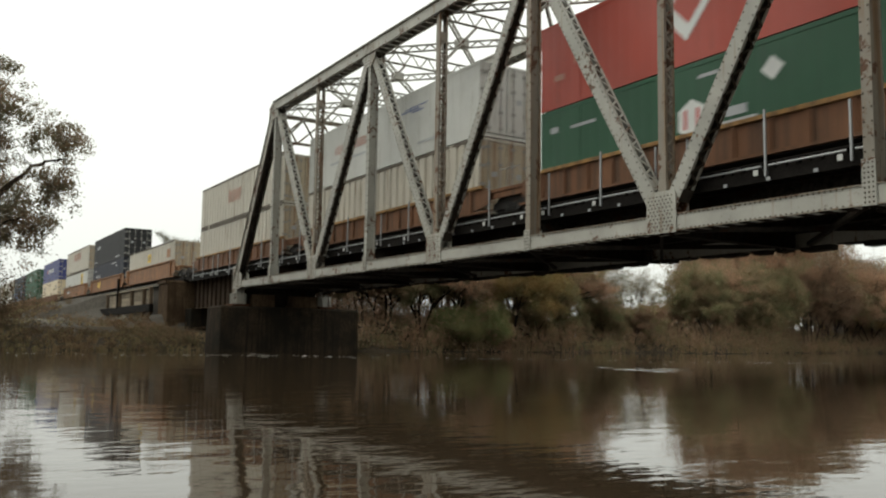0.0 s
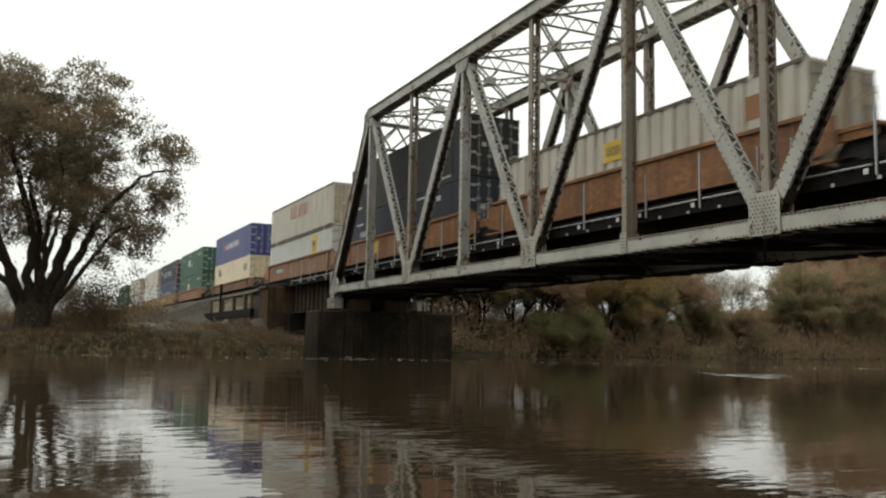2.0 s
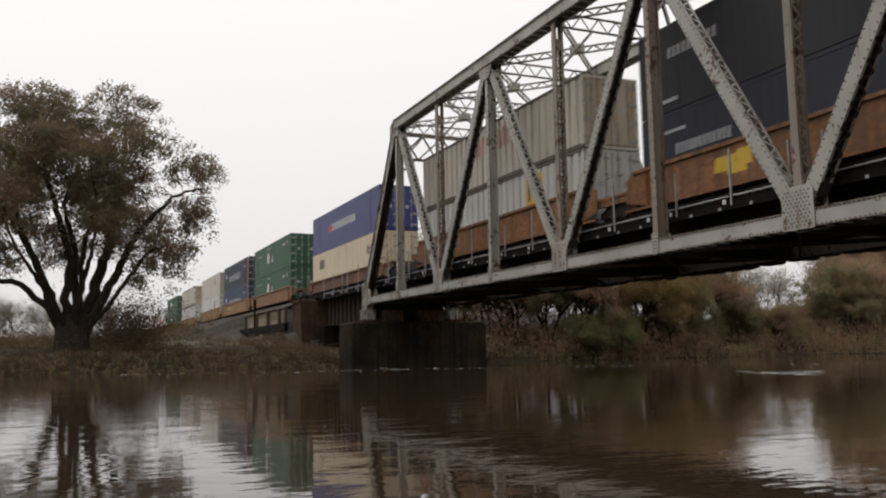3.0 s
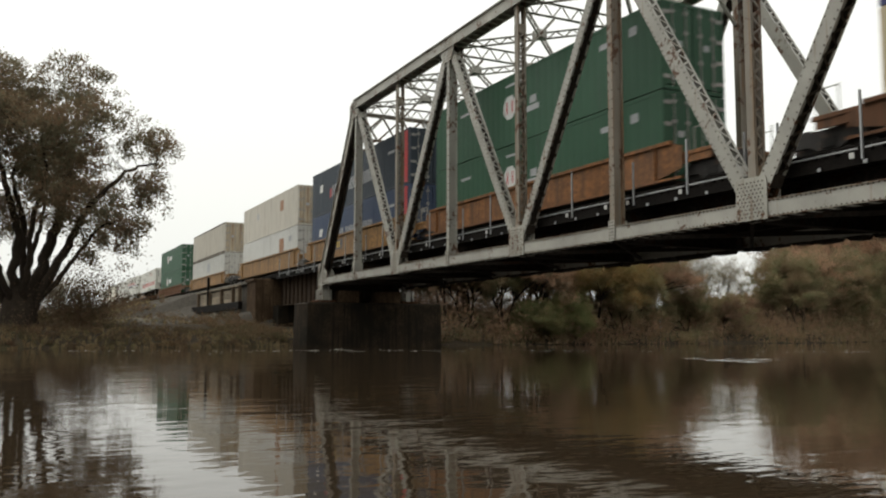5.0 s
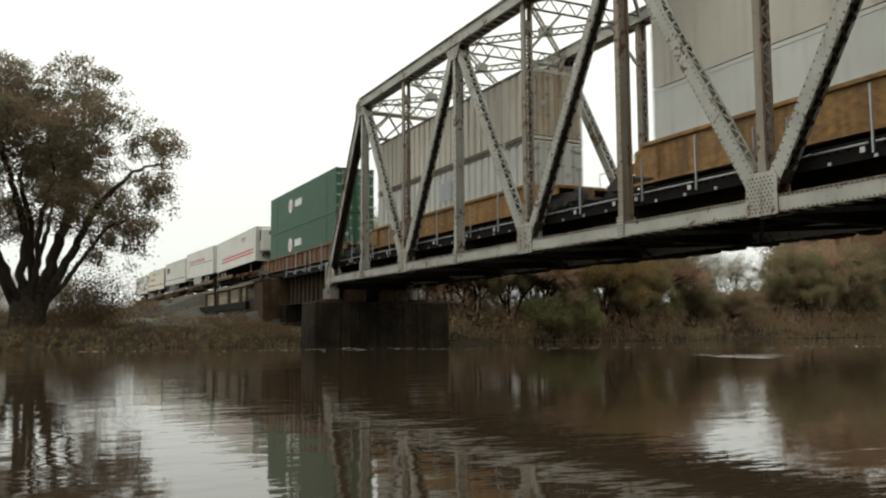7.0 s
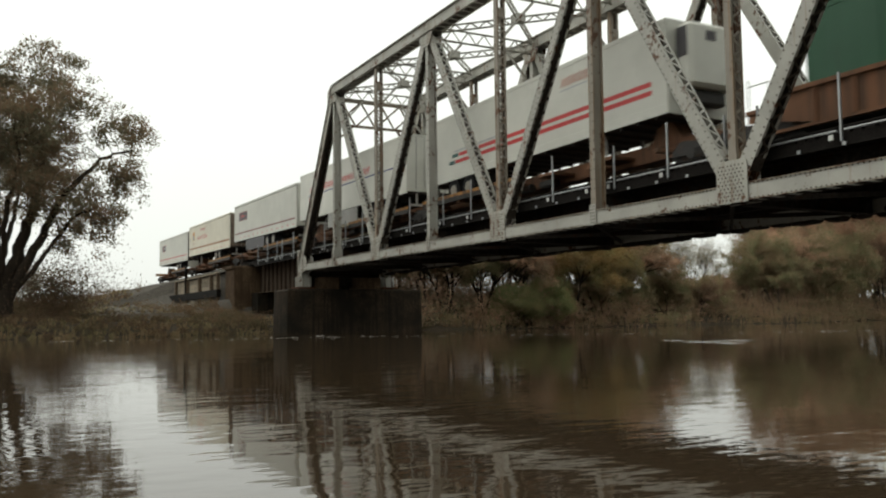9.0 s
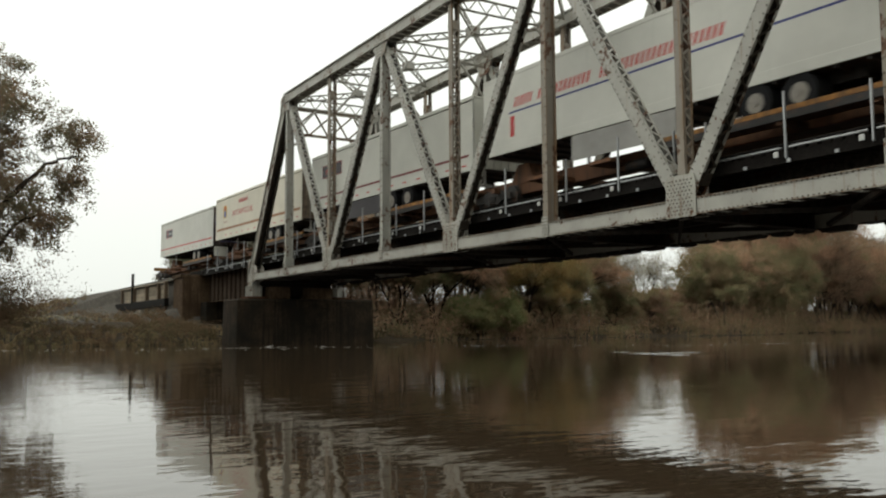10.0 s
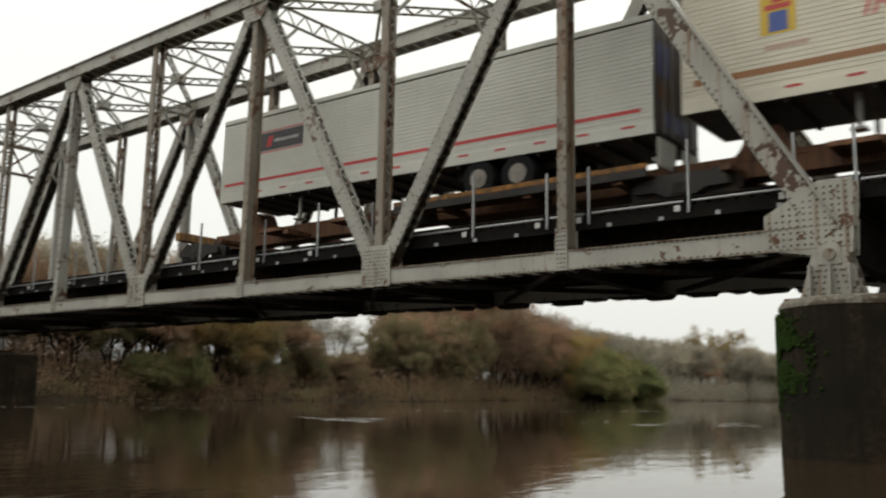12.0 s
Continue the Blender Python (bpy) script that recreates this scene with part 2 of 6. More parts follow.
def bar(bm, a, b, wide, thick, side=(0, 1, 0)):
    """A straight bar from a to b, wide along side, thick across it."""
    m = axes(a, b, side)
    n = (Vector(b) - Vector(a)).length
    bmesh.ops.create_cube(bm, size=1.0, matrix=m @ Matrix.Translation((n / 2, 0, 0)) @ Matrix.Diagonal((n, wide, thick, 1)))


def rod(bm, a, b, r, n=8, r2=None):
    d = Vector(b) - Vector(a)
    m = Matrix.Translation((Vector(a) + Vector(b)) / 2) @ d.to_track_quat("Z", "Y").to_matrix().to_4x4()
    bmesh.ops.create_cone(bm, cap_ends=True, segments=n, radius1=r, radius2=r if r2 is None else r2, depth=d.length, matrix=m)


def prism(bm, pts, y0, y1):
    """A plate of the outline pts (x, z), from y0 to y1."""
    a = [bm.verts.new((x, y0, z)) for x, z in pts]
    b = [bm.verts.new((x, y1, z)) for x, z in pts]
    n = len(pts)
    bm.faces.new(a)
    bm.faces.new(b[::-1])
    for i in range(n):
        bm.faces.new((a[i], b[i], b[(i + 1) % n], a[(i + 1) % n]))
    bmesh.ops.recalc_face_normals(bm, faces=bm.faces)


def zigzag(bm, a, b, off1, off2, pitch, wide, thick, side, cross=False):
    """Lacing bars that run to and fro between two lines alongside a to b."""
    a, b, off1, off2 = Vector(a), Vector(b), Vector(off1), Vector(off2)
    n = max(2, round((b - a).length / pitch))
    for i in range(n):
        p, q = a.lerp(b, i / n), a.lerp(b, (i + 1) / n)
        o = (off1, off2) if i % 2 == 0 else (off2, off1)
        bar(bm, p + o[0], q + o[1], thick, wide, side)
        if cross:
            bar(bm, p + o[1], q + o[0], thick, wide, side)


# ---- river, banks and distance ----
P = 5.6                      # panel of the truss; eight panels
ZB, ZT = 3.64, 13.52         # underside of the bottom chord, top of the top chord, above the water
YN, YF = 0.21, 5.57          # middle planes of the two trusses
YC = 2.89                    # middle of the track
RAIL = 5.24                  # top of rail
SHORE = [(-400, 40), (-60, 8), (-18, 3), (-8, 1), (0, -1.5), (12, -3), (30, -2.4), (48, -3.0), (63, -10), (100, -15), (180, -23), (230, -10), (260, 40), (320, 260), (900, 900)]


def shore_x(y):
    return float(np.interp(y, [s[0] for s in SHORE], [s[1] for s in SHORE]))


def ground_z(x, y):
    d = shore_x(y) - x + 1.3 * noise.noise(Vector((x * 0.13, y * 0.13, 0)))
    z = float(np.interp(d, [-8, -2, 0, 1.2, 4, 12, 40, 200], [-2.2, -0.7, 0.0, 0.4, 0.8, 1.3, 2.0, 2.5]))
    if y > 8 and z > 0:  # the wooded bank upstream rises behind the water's edge
        z += min(1.0, (y - 8) / 8) * float(np.interp(d, [0, 3, 12, 30], [0, 0.2, 1.0, 1.6]))
    if x > 30:  # the near bank on which the camera stands
        d2 = x - (48.2 + 0.02 * abs(y + 16)) + 0.4 * noise.noise(Vector((x * 0.4, y * 0.4, 3)))
        z = max(z, float(np.interp(d2, [-6, -1, 0, 2, 8, 30], [-2.2, -0.5, -0.05, 0.15, 0.8, 2.5])))
    if x < -11 or x > 60:  # railway embankment
        w = abs(y - YC)
        top = float(np.interp(w, [0, 2.6, 9.5, 14], [4.78, 4.72, 1.2, 0.0]))
        if -36.5 < x < -12 and y < YC:
            top = float(np.interp(w, [0, 2.4, 2.6, 3.1, 9.5, 14], [4.74, 4.7, 4.4, 2.45, 0.6, 0.0]))
        if x < -32 and y < YC:  # the bank widens into a grassy shoulder
            broad = float(np.interp(w, [0, 2.6, 4.2, 8, 12, 17], [4.78, 4.72, 4.45, 3.5, 1.7, 0.0]))
            top += (max(top, broad) - top) * min(1.0, (-32 - x) / 9)
        fade = min(1.0, max(0.0, (-13.2 - x) / 1.5)) if x < 0 else min(1.0, (x - 60) / 6)
        z = max(z, top * fade + z * (1 - fade))
    z += 0.16 * noise.noise(Vector((x * 0.5, y * 0.5, 7))) * (1 if abs(y - YC) > 2.8 else 0.15)
    return z


def spread(knots):
    out = []
    for (a, b, n) in knots:
        out += list(np.linspace(a, b, n, endpoint=False))
    return out + [knots[-1][1]]


def build_ground():
    xs = spread([(-2500, -400, 8), (-400, -120, 22), (-120, -45, 50), (-45, 8, 130), (8, 44, 14), (44, 60, 36), (60, 200, 14), (200, 2500, 8)])
    ys = spread([(-2500, -400, 8), (-400, -60, 20), (-60, -25, 30), (-25, 25, 120), (25, 110, 70), (110, 300, 44), (300, 2500, 10)])
    vs = [(x, y, ground_z(x, y)) for y in ys for x in xs]
    w = len(xs)
    fs = [(j * w + i, j * w + i + 1, (j + 1) * w + i + 1, (j + 1) * w + i) for j in range(len(ys) - 1) for i in range(w - 1)]
    ob = raw("ground", vs, fs, M_SOIL, smooth=True)
    ob.data.materials.append(M_GRAVEL)
    for p in ob.data.polygons:  # stones spilt down the slope beside the abutment
        x, y, z = p.center
        edge = 2.5 * noise.noise(Vector((x * 0.3, y * 0.3, 2)))
        if -48 < x < -12 and -8.5 + edge - 0.12 * (x + 48) * 0.2 < y < 4 and z > 0.5:
            p.material_index = 1
    return tagged(ob, "river bank of brown soil, dry grass and mud", "ground", kind="structure")


build_ground()
bm = bmesh.new()
bmesh.ops.create_grid(bm, x_segments=1, y_segments=1, size=2500)
water = part("water", bm, M_WATER)
tagged(water, "calm brown river water with low ripples", "river", kind="structure")


# ---- the truss bridge ----
bridge = thing("truss_bridge", "grey riveted steel through-truss railway bridge, rust-stained", "bridge")


def channel(a, b, wide, y, s, flange=0.08, thick=0.022):
    """A rolled channel from a to b, its web at y off the line and its flanges turned inwards (against s)."""
    a, b = Vector(a), Vector(b)
    up = axes(a, b, (0, 1, 0)).to_3x3() @ Vector((0, 0, 1))
    h = wide / 2
    prof = [(h, 0), (-h, 0), (-h, flange), (-h + thick, flange), (-h + thick, thick), (h - thick, thick), (h - thick, flange), (h, flange)]
    bm = bmesh.new()
    ends = [[bm.verts.new(p + up * u + Vector((0, y - s * w, 0))) for u, w in prof] for p in (a, b)]
    n = len(prof)
    for i in range(n):
        bm.faces.new((ends[0][i], ends[0][(i + 1) % n], ends[1][(i + 1) % n], ends[1][i]))
    for e in ends:
        bm.faces.new((e[0], e[1], e[4], e[5]))
        bm.faces.new((e[1], e[2], e[3], e[4]))
        bm.faces.new((e[0], e[5], e[6], e[7]))
    bmesh.ops.recalc_face_normals(bm, faces=bm.faces)
    return bm


def laced(name, a, b, wide, gap, pitch, material, label="", ends=0.9):
    """A built-up member: two channels, and lacing bars across both open sides."""
    obs = [part(name, channel(a, b, wide, s * gap / 2, s), material, bridge, label) for s in (-1, 1)]
    m = axes(a, b, (0, 1, 0))
    up = m.to_3x3() @ Vector((0, 0, 1))
    up = -up if up.z < -0.01 else up
    a, b = Vector(a), Vector(b)
    d = (b - a).normalized()
    a2, b2 = a + d * ends, b - d * ends
    for k in (-1, 1):
        bm = bmesh.new()
        o = up * k * (wide / 2 + 0.006)
        zigzag(bm, a2 + o, b2 + o, (0, -gap / 2 + 0.03, 0), (0, gap / 2 - 0.03, 0), pitch, 0.062, 0.012, up)
        for q in (a2, b2):
            bar(bm, q + o - d * 0.3, q + o + d * 0.05, gap, 0.014)
        # lacing on the lower side takes the colour darkened for shade
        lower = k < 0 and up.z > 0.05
        tagged(part("lacing", bm, M_SHADE if lower else material, obs[0]), kind="stuff")
    if up.z > 0.05:  # thin dark sheets added inside stand in for shade
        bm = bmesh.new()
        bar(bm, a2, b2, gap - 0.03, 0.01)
        part("inner_diaphragm", bm, M_SHADE, obs[0])
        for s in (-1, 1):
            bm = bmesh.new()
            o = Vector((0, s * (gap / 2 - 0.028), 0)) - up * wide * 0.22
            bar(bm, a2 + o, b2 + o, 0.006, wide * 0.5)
            part("inner_lining", bm, M_SHADE, obs[0])
    return obs[0]


def rivet_sheet(points, y, face, parent):
    """Round rivet heads at the points (x, z) on a plate whose face looks along face (-1 or 1 in y)."""
    vs, fs = [], []
    for x, z in points:
        k = len(vs)
        for r, h in ((0.026, 0.0), (0.016, 0.015)):
            for i in range(6):
                a = i * math.pi / 3
                vs.append((x + r * math.cos(a), y + face * h, z + r * math.sin(a)))
        fs += [(k + i, k + (i + 1) % 6, k + 6 + (i + 1) % 6, k + 6 + i) for i in range(6)] + [tuple(k + 6 + i for i in range(6))]
    return tagged(raw("rivets", vs, fs, M_RIVET, parent), kind="stuff")


def gusset(pts, yc, w=0.23):
    obs = []
    for s in (-1, 1):
        bm = bmesh.new()
        y = yc + s * w
        prism(bm, pts, y - 0.009, y + 0.009)
        obs.append(part("gusset_plate", bm, M_GUSSET, bridge))
    return obs


def build_truss(yc, near):
    za, zt = ZB + 0.22, ZT - 0.27
    low = lambda k: Vector((k * P, yc, za))
    high = lambda k: Vector((k * P, yc, zt))
    face = yc - 0.235
    # bottom chord: two channels with tie plates under them
    for s in (-1, 1):
        part("bottom_chord", channel((-0.3, yc, ZB + 0.22), (8 * P + 0.4, yc, ZB + 0.22), 0.44, s * 0.2, s, 0.1), M_STEEL, bridge, "riveted grey bottom chord with rust runs")
    if near:  # rusted edge angles along the chord
        for z in (ZB + 0.012, ZB + 0.428):
            bm = bmesh.new()
            box(bm, (-0.3, yc - 0.232, z - 0.012), (8 * P + 0.4, yc - 0.198, z + 0.012))
            part("edge_angle", bm, M_STEEL_OLD, bridge, "rust-edged angle along the chord")
    # tie plates take the under-deck shade colour instead of the chord's grey
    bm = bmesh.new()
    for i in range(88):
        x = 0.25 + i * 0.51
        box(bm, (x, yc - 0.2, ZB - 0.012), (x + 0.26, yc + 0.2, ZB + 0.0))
    if not near:  # ragged plates, added to give the far chord its stepped lower edge
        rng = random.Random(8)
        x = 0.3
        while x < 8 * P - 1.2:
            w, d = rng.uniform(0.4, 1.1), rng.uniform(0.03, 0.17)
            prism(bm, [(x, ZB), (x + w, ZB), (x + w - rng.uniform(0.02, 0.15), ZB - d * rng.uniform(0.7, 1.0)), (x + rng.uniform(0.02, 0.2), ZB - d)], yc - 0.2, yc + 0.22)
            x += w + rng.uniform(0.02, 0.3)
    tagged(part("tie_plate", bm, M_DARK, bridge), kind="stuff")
    # top chord: cover plate over two webs
    for s in (-1, 1):
        part("top_chord", channel((P - 0.15, yc, ZT - 0.27), (7 * P + 0.15, yc, ZT - 0.27), 0.5, s * 0.22, -s, 0.09), M_STEEL, bridge)
    bm = bmesh.new()
    box(bm, (P - 0.24, yc - 0.33, ZT - 0.018), (7 * P + 0.24, yc + 0.33, ZT + 0.006), 0.004)
    part("cover_plate", bm, M_STEEL, bridge)
    bm = bmesh.new()
    for i in range(66):
        x = P + 0.1 + i * 0.505
        box(bm, (x, yc - 0.2, ZT - 0.51), (x + 0.12, yc + 0.2, ZT - 0.495))
    tagged(part("tie_plate", bm, M_STEEL, bridge), kind="stuff")
    # end posts: a cover plate on the outer slope, two webs below it
    for k0, k1 in ((0, 1), (8, 7)):
        a, b = low(k0) + Vector((0.0, 0, 0.05)), high(k1)
        posts = [part("end_post", channel(a, b, 0.46, s * 0.23, s, 0.09), M_POST, bridge) for s in (-1, 1)]
        bm = bmesh.new()
        m = axes(a, b, (0, 1, 0))
        up = m.to_3x3() @ Vector((0, 0, 1))
        up = up if up.z > 0 else -up
        bar(bm, a + up * 0.245, b + up * 0.245, 0.60, 0.02)
        post = posts[0]
        part("cover_plate", bm, M_STEEL, post)
        # underside lacing, linings and flange strips of the post carry painted shade
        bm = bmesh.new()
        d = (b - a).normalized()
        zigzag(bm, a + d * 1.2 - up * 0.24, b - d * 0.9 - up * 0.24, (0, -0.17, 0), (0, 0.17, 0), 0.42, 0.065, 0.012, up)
        tagged(part("lacing", bm, M_SHADE, post), kind="stuff")
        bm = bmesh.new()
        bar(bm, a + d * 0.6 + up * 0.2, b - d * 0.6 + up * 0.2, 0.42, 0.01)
        part("inner_lining", bm, M_SHADE, post)
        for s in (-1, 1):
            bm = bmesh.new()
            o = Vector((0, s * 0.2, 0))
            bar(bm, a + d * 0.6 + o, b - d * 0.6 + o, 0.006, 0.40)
            part("inner_lining", bm, M_SHADE, post)
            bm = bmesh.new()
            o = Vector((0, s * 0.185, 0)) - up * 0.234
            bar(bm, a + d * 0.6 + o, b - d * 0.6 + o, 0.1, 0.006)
            part("lower_flange", bm, M_SHADE, post)
        if near:
            n = int((b - a).length / 0.16)
            pts = []
            for i in range(4, n - 3):
                q = a + d * (i * 0.16)
                for o in (-0.19, 0.19):
                    w = q + up * o
                    pts.append((w.x, w.z))
            rivet_sheet(pts, yc - 0.231, -1, post)
    # diagonals
    for k0, k1, wide in ((1, 2, 0.36), (2, 3, 0.40), (3, 4, 0.34), (4, 5, 0.34), (5, 6, 0.40), (6, 7, 0.40)):
        a = high(k0) if k0 % 2 else low(k0)
        b = high(k1) if k1 % 2 else low(k1)
        ob = laced("diagonal", a, b, wide, 0.38, 0.25, M_STEEL, ends=1.0)
        if near:
            d = (b - a).normalized()
            up = Vector((-d.z, 0, d.x))
            pts = []
            for i in range(4, int((b - a).length / 0.2) - 3):
                for o in (-wide / 2 + 0.05, wide / 2 - 0.05):
                    w = a + d * (i * 0.2) + up * o
                    pts.append((w.x, w.z))
            rivet_sheet(pts, yc - 0.203, -1, ob)
    # hangers and posts
    for k in range(1, 8):
        if k % 2:
            bm = bmesh.new()
            sec = [(-0.12, -0.2), (0.12, -0.2), (0.12, -0.17), (0.014, -0.17), (0.014, 0.17), (0.12, 0.17), (0.12, 0.2), (-0.12, 0.2), (-0.12, 0.17), (-0.014, 0.17), (-0.014, -0.17), (-0.12, -0.17)]
            lo = [bm.verts.new((k * P + u, yc + w, ZB + 0.06)) for u, w in sec]
            hi = [bm.verts.new((k * P + u, yc + w, ZT - 0.5)) for u, w in sec]
            for i in range(12):
                bm.faces.new((lo[i], lo[(i + 1) % 12], hi[(i + 1) % 12], hi[i]))
            bmesh.ops.recalc_face_normals(bm, faces=bm.faces)
            ob = part("hanger", bm, M_STEEL_OLD if k in (5, 7) else M_STEEL, bridge)
            for s in (-1, 1):
                bm = bmesh.new()
                y = yc + s * 0.232
                box(bm, (k * P - 0.15, y - 0.012, ZB - 0.01), (k * P + 0.15, y + 0.012, ZB + (0.95 if k in (1, 7) else 0.62)))
                part("splice_plate", bm, M_STEEL, ob)
            if near:
                pts = [(k * P + e * 0.09, ZB + 0.06 + i * 0.1) for e in (-1, 0, 1) for i in range(9 if k in (1, 7) else 6)]
                rivet_sheet(pts, yc - 0.244, -1, ob)
                pts = [(k * P + e * 0.085, ZB + 1.1 + i * 0.3) for e in (-1, 1) for i in range(27)]
                rivet_sheet(pts, yc - 0.204, -1, ob)
        else:
            laced("post", low(k), high(k), 0.24, 0.36, 0.25, M_STEEL_OLD, "laced post, its grey paint browned by rust", ends=1.0)
    # gussets
    for k in (2, 4, 6):
        w, t = 0.50, ZB + 1.05
        x = k * P
        pts = [(x - w, ZB - 0.03), (x + w, ZB - 0.03), (x + w, t - 0.12), (x + 0.44, t), (x - 0.44, t), (x - w, t - 0.12)]
        obs = gusset(pts, yc)
        if near:
            pts = [(x - 0.43 + i * 0.123 + (0.06 if j % 2 else 0), ZB + 0.06 + j * 0.095) for i in range(7 + (0)) for j in range(10)]
            rivet_sheet(pts, yc - 0.239, -1, obs[0])
    for k in (1, 3, 5, 7):
        x, t = k * P, ZT - 0.03
        w = 0.62
        if k in (1, 7):
            o = 0.35 if k == 7 else -0.35
            pts = [(x - 0.45 + min(o, 0), t - 0.2), (x - 0.45, t), (x + 0.45, t), (x + 0.45 + max(o, 0), t - 0.2), (x + 0.5 + max(o, 0), t - 0.95), (x - 0.5 + min(o, 0), t - 0.95)]
        else:
            pts = [(x - w, t), (x + w, t), (x + w, t - 0.55), (x + 0.36, t - 1.05), (x - 0.36, t - 1.05), (x - w, t - 0.55)]
        obs = gusset(pts, yc, 0.245)
        if near:
            pts = [(x - 0.3 + i * 0.12, t - 0.15 - j * 0.13) for i in range(6) for j in range(7)]
            rivet_sheet(pts, yc - 0.254, -1, obs[0])
    # ends: big connection plates, shoes and bearings
    for k, e in ((0, -1), (8, 1)):
        x = k * P
        pts = [(x - 1.15 * e, ZB + 0.05), (x - 0.35 * e, ZB - 0.1), (x + 0.40 * e, ZB - 0.1), (x + 0.46 * e, ZB + 1.28), (x - 0.15 * e, ZB + 1.28), (x - 1.15 * e, ZB + 0.70)]
        obs = gusset(pts, yc, 0.215)
        if near:
            rp = [(x - 1.05 * e + i * 0.125 * e, ZB + 0.10 + j * 0.115) for i in range(12) for j in range(10) if not (i < 7 and j > 4 + i * 0.7)]
            rivet_sheet(rp, yc - 0.224, -1, obs[0])
        bm = bmesh.new()
        box(bm, (x - 0.2, yc - 0.26, ZB - 0.3), (x + 0.2, yc + 0.26, ZB + 0.1))
        shoe = part("bearing_shoe", bm, M_POST, bridge)
        for s in (-1, 1):
            bm = bmesh.new()
            y = yc + s * 0.22
            prism(bm, [(x - 0.55, ZB - 0.92), (x + 0.55, ZB - 0.92), (x + 0.30, ZB - 0.06), (x - 0.30, ZB - 0.06)], y - 0.02, y + 0.02)
            part("shoe_plate", bm, M_POST, shoe)
        for dx in (-0.42, 0.0, 0.42):
            bm = bmesh.new()
            box(bm, (x + dx * 0.8 - 0.02, yc - 0.38, ZB - 0.92), (x + dx * 0.8 + 0.02, yc + 0.38, ZB - 0.3))
            part("shoe_rib", bm, M_STEEL, shoe)
        if near:
            rivet_sheet([(x + dx * (1 - 0.12 * j), ZB - 0.85 + j * 0.11) for dx in (-0.45, -0.33, -0.15, 0.15, 0.33, 0.45) for j in range(7)], yc - 0.243, -1, shoe)
        bm = bmesh.new()
        rod(bm, (x, yc - 0.30, ZB - 0.12), (x, yc + 0.30, ZB - 0.12), 0.11, 12)
        part("pin", bm, M_STEEL_OLD, shoe)
        bm = bmesh.new()
        box(bm, (x - 0.75, yc - 0.55, ZB - 1.0), (x + 0.75, yc + 0.55, ZB - 0.92), 0.01)
        box(bm, (x - 0.65, yc - 0.48, ZB - 1.06), (x + 0.65, yc + 0.48, ZB - 1.0))
        part("bed_plate", bm, M_RUST, bridge, "rusty bearing bed plate")
    if near:
        pts = []
        for k in range(8):
            for i in range(34):
                x = k * P + 0.55 + i * 0.135
                if x < (k + 1) * P - 0.5:
                    pts += [(x, ZB + 0.04), (x, ZB + 0.40)]
        rivet_sheet(pts, yc - 0.212, -1, bridge)
        pts = [(P + 0.5 + i * 0.17, ZT - 0.08 - j * 0.36) for i in range(194) for j in range(2)]
        rivet_sheet(pts, yc - 0.224, -1, bridge)


M_RUST = mat("rusted_steel", (0.12, 0.055, 0.03), 0.85, vary=0.4, vary_scale=3, bump=0.3)
build_truss(YN, True)
build_truss(YF, False)


def lattice_beam(name, a, b, deep, up, flange=0.09, pitch=0.5, material=None):
    """A light girder: angles along both edges and zigzag bars between them."""
    bm = bmesh.new()
    a, b, up = Vector(a), Vector(b), Vector(up)
    for k in (-0.5, 0.5):
        o = up * deep * k
        bar(bm, a + o, b + o, flange, 0.02, up)
        side = (b - a).normalized().cross(up)
        bar(bm, a + o + side * flange / 2, b + o + side * flange / 2, 0.02, flange, up)
    side = (b - a).normalized().cross(up)
    zigzag(bm, a, b, up * deep * 0.5, -up * deep * 0.5, pitch, 0.06, 0.012, side)
    return part(name, bm, material or M_STEEL, bridge)


# cross struts and wind bracing between the top chords
for k in range(1, 8):
    lattice_beam("strut", (k * P, YN + 0.25, ZT - 0.42), (k * P, YF - 0.25, ZT - 0.42), 0.52, (0, 0, 1), pitch=0.42)
    for s, y in ((1, YN), (-1, YF)):
        bm = bmesh.new()
        bar(bm, (k * P, y + s * 0.2, ZT - 2.2), (k * P, y + s * 1.5, ZT - 0.75), 0.1, 0.09, (1, 0, 0))
        part("knee_brace", bm, M_STEEL, bridge)
for k in range(1, 7):
    for a, b in (((k, YN), (k + 1, YF)), ((k, YF), (k + 1, YN))):
        s = 1 if a[1] == YN else -1
        lattice_beam("wind_brace", (a[0] * P + 0.3, a[1] + s * 0.28, ZT - 0.28 - 0.08 * s), (b[0] * P - 0.3, b[1] - s * 0.28, ZT - 0.28 - 0.08 * s), 0.26, (0, 0, 1), 0.08, 0.34)
    bm = bmesh.new()
    box(bm, ((k + 0.5) * P - 0.22, YC - 0.22, ZT - 0.45), ((k + 0.5) * P + 0.22, YC + 0.22, ZT - 0.12))
    part("brace_plate", bm, M_STEEL, bridge)
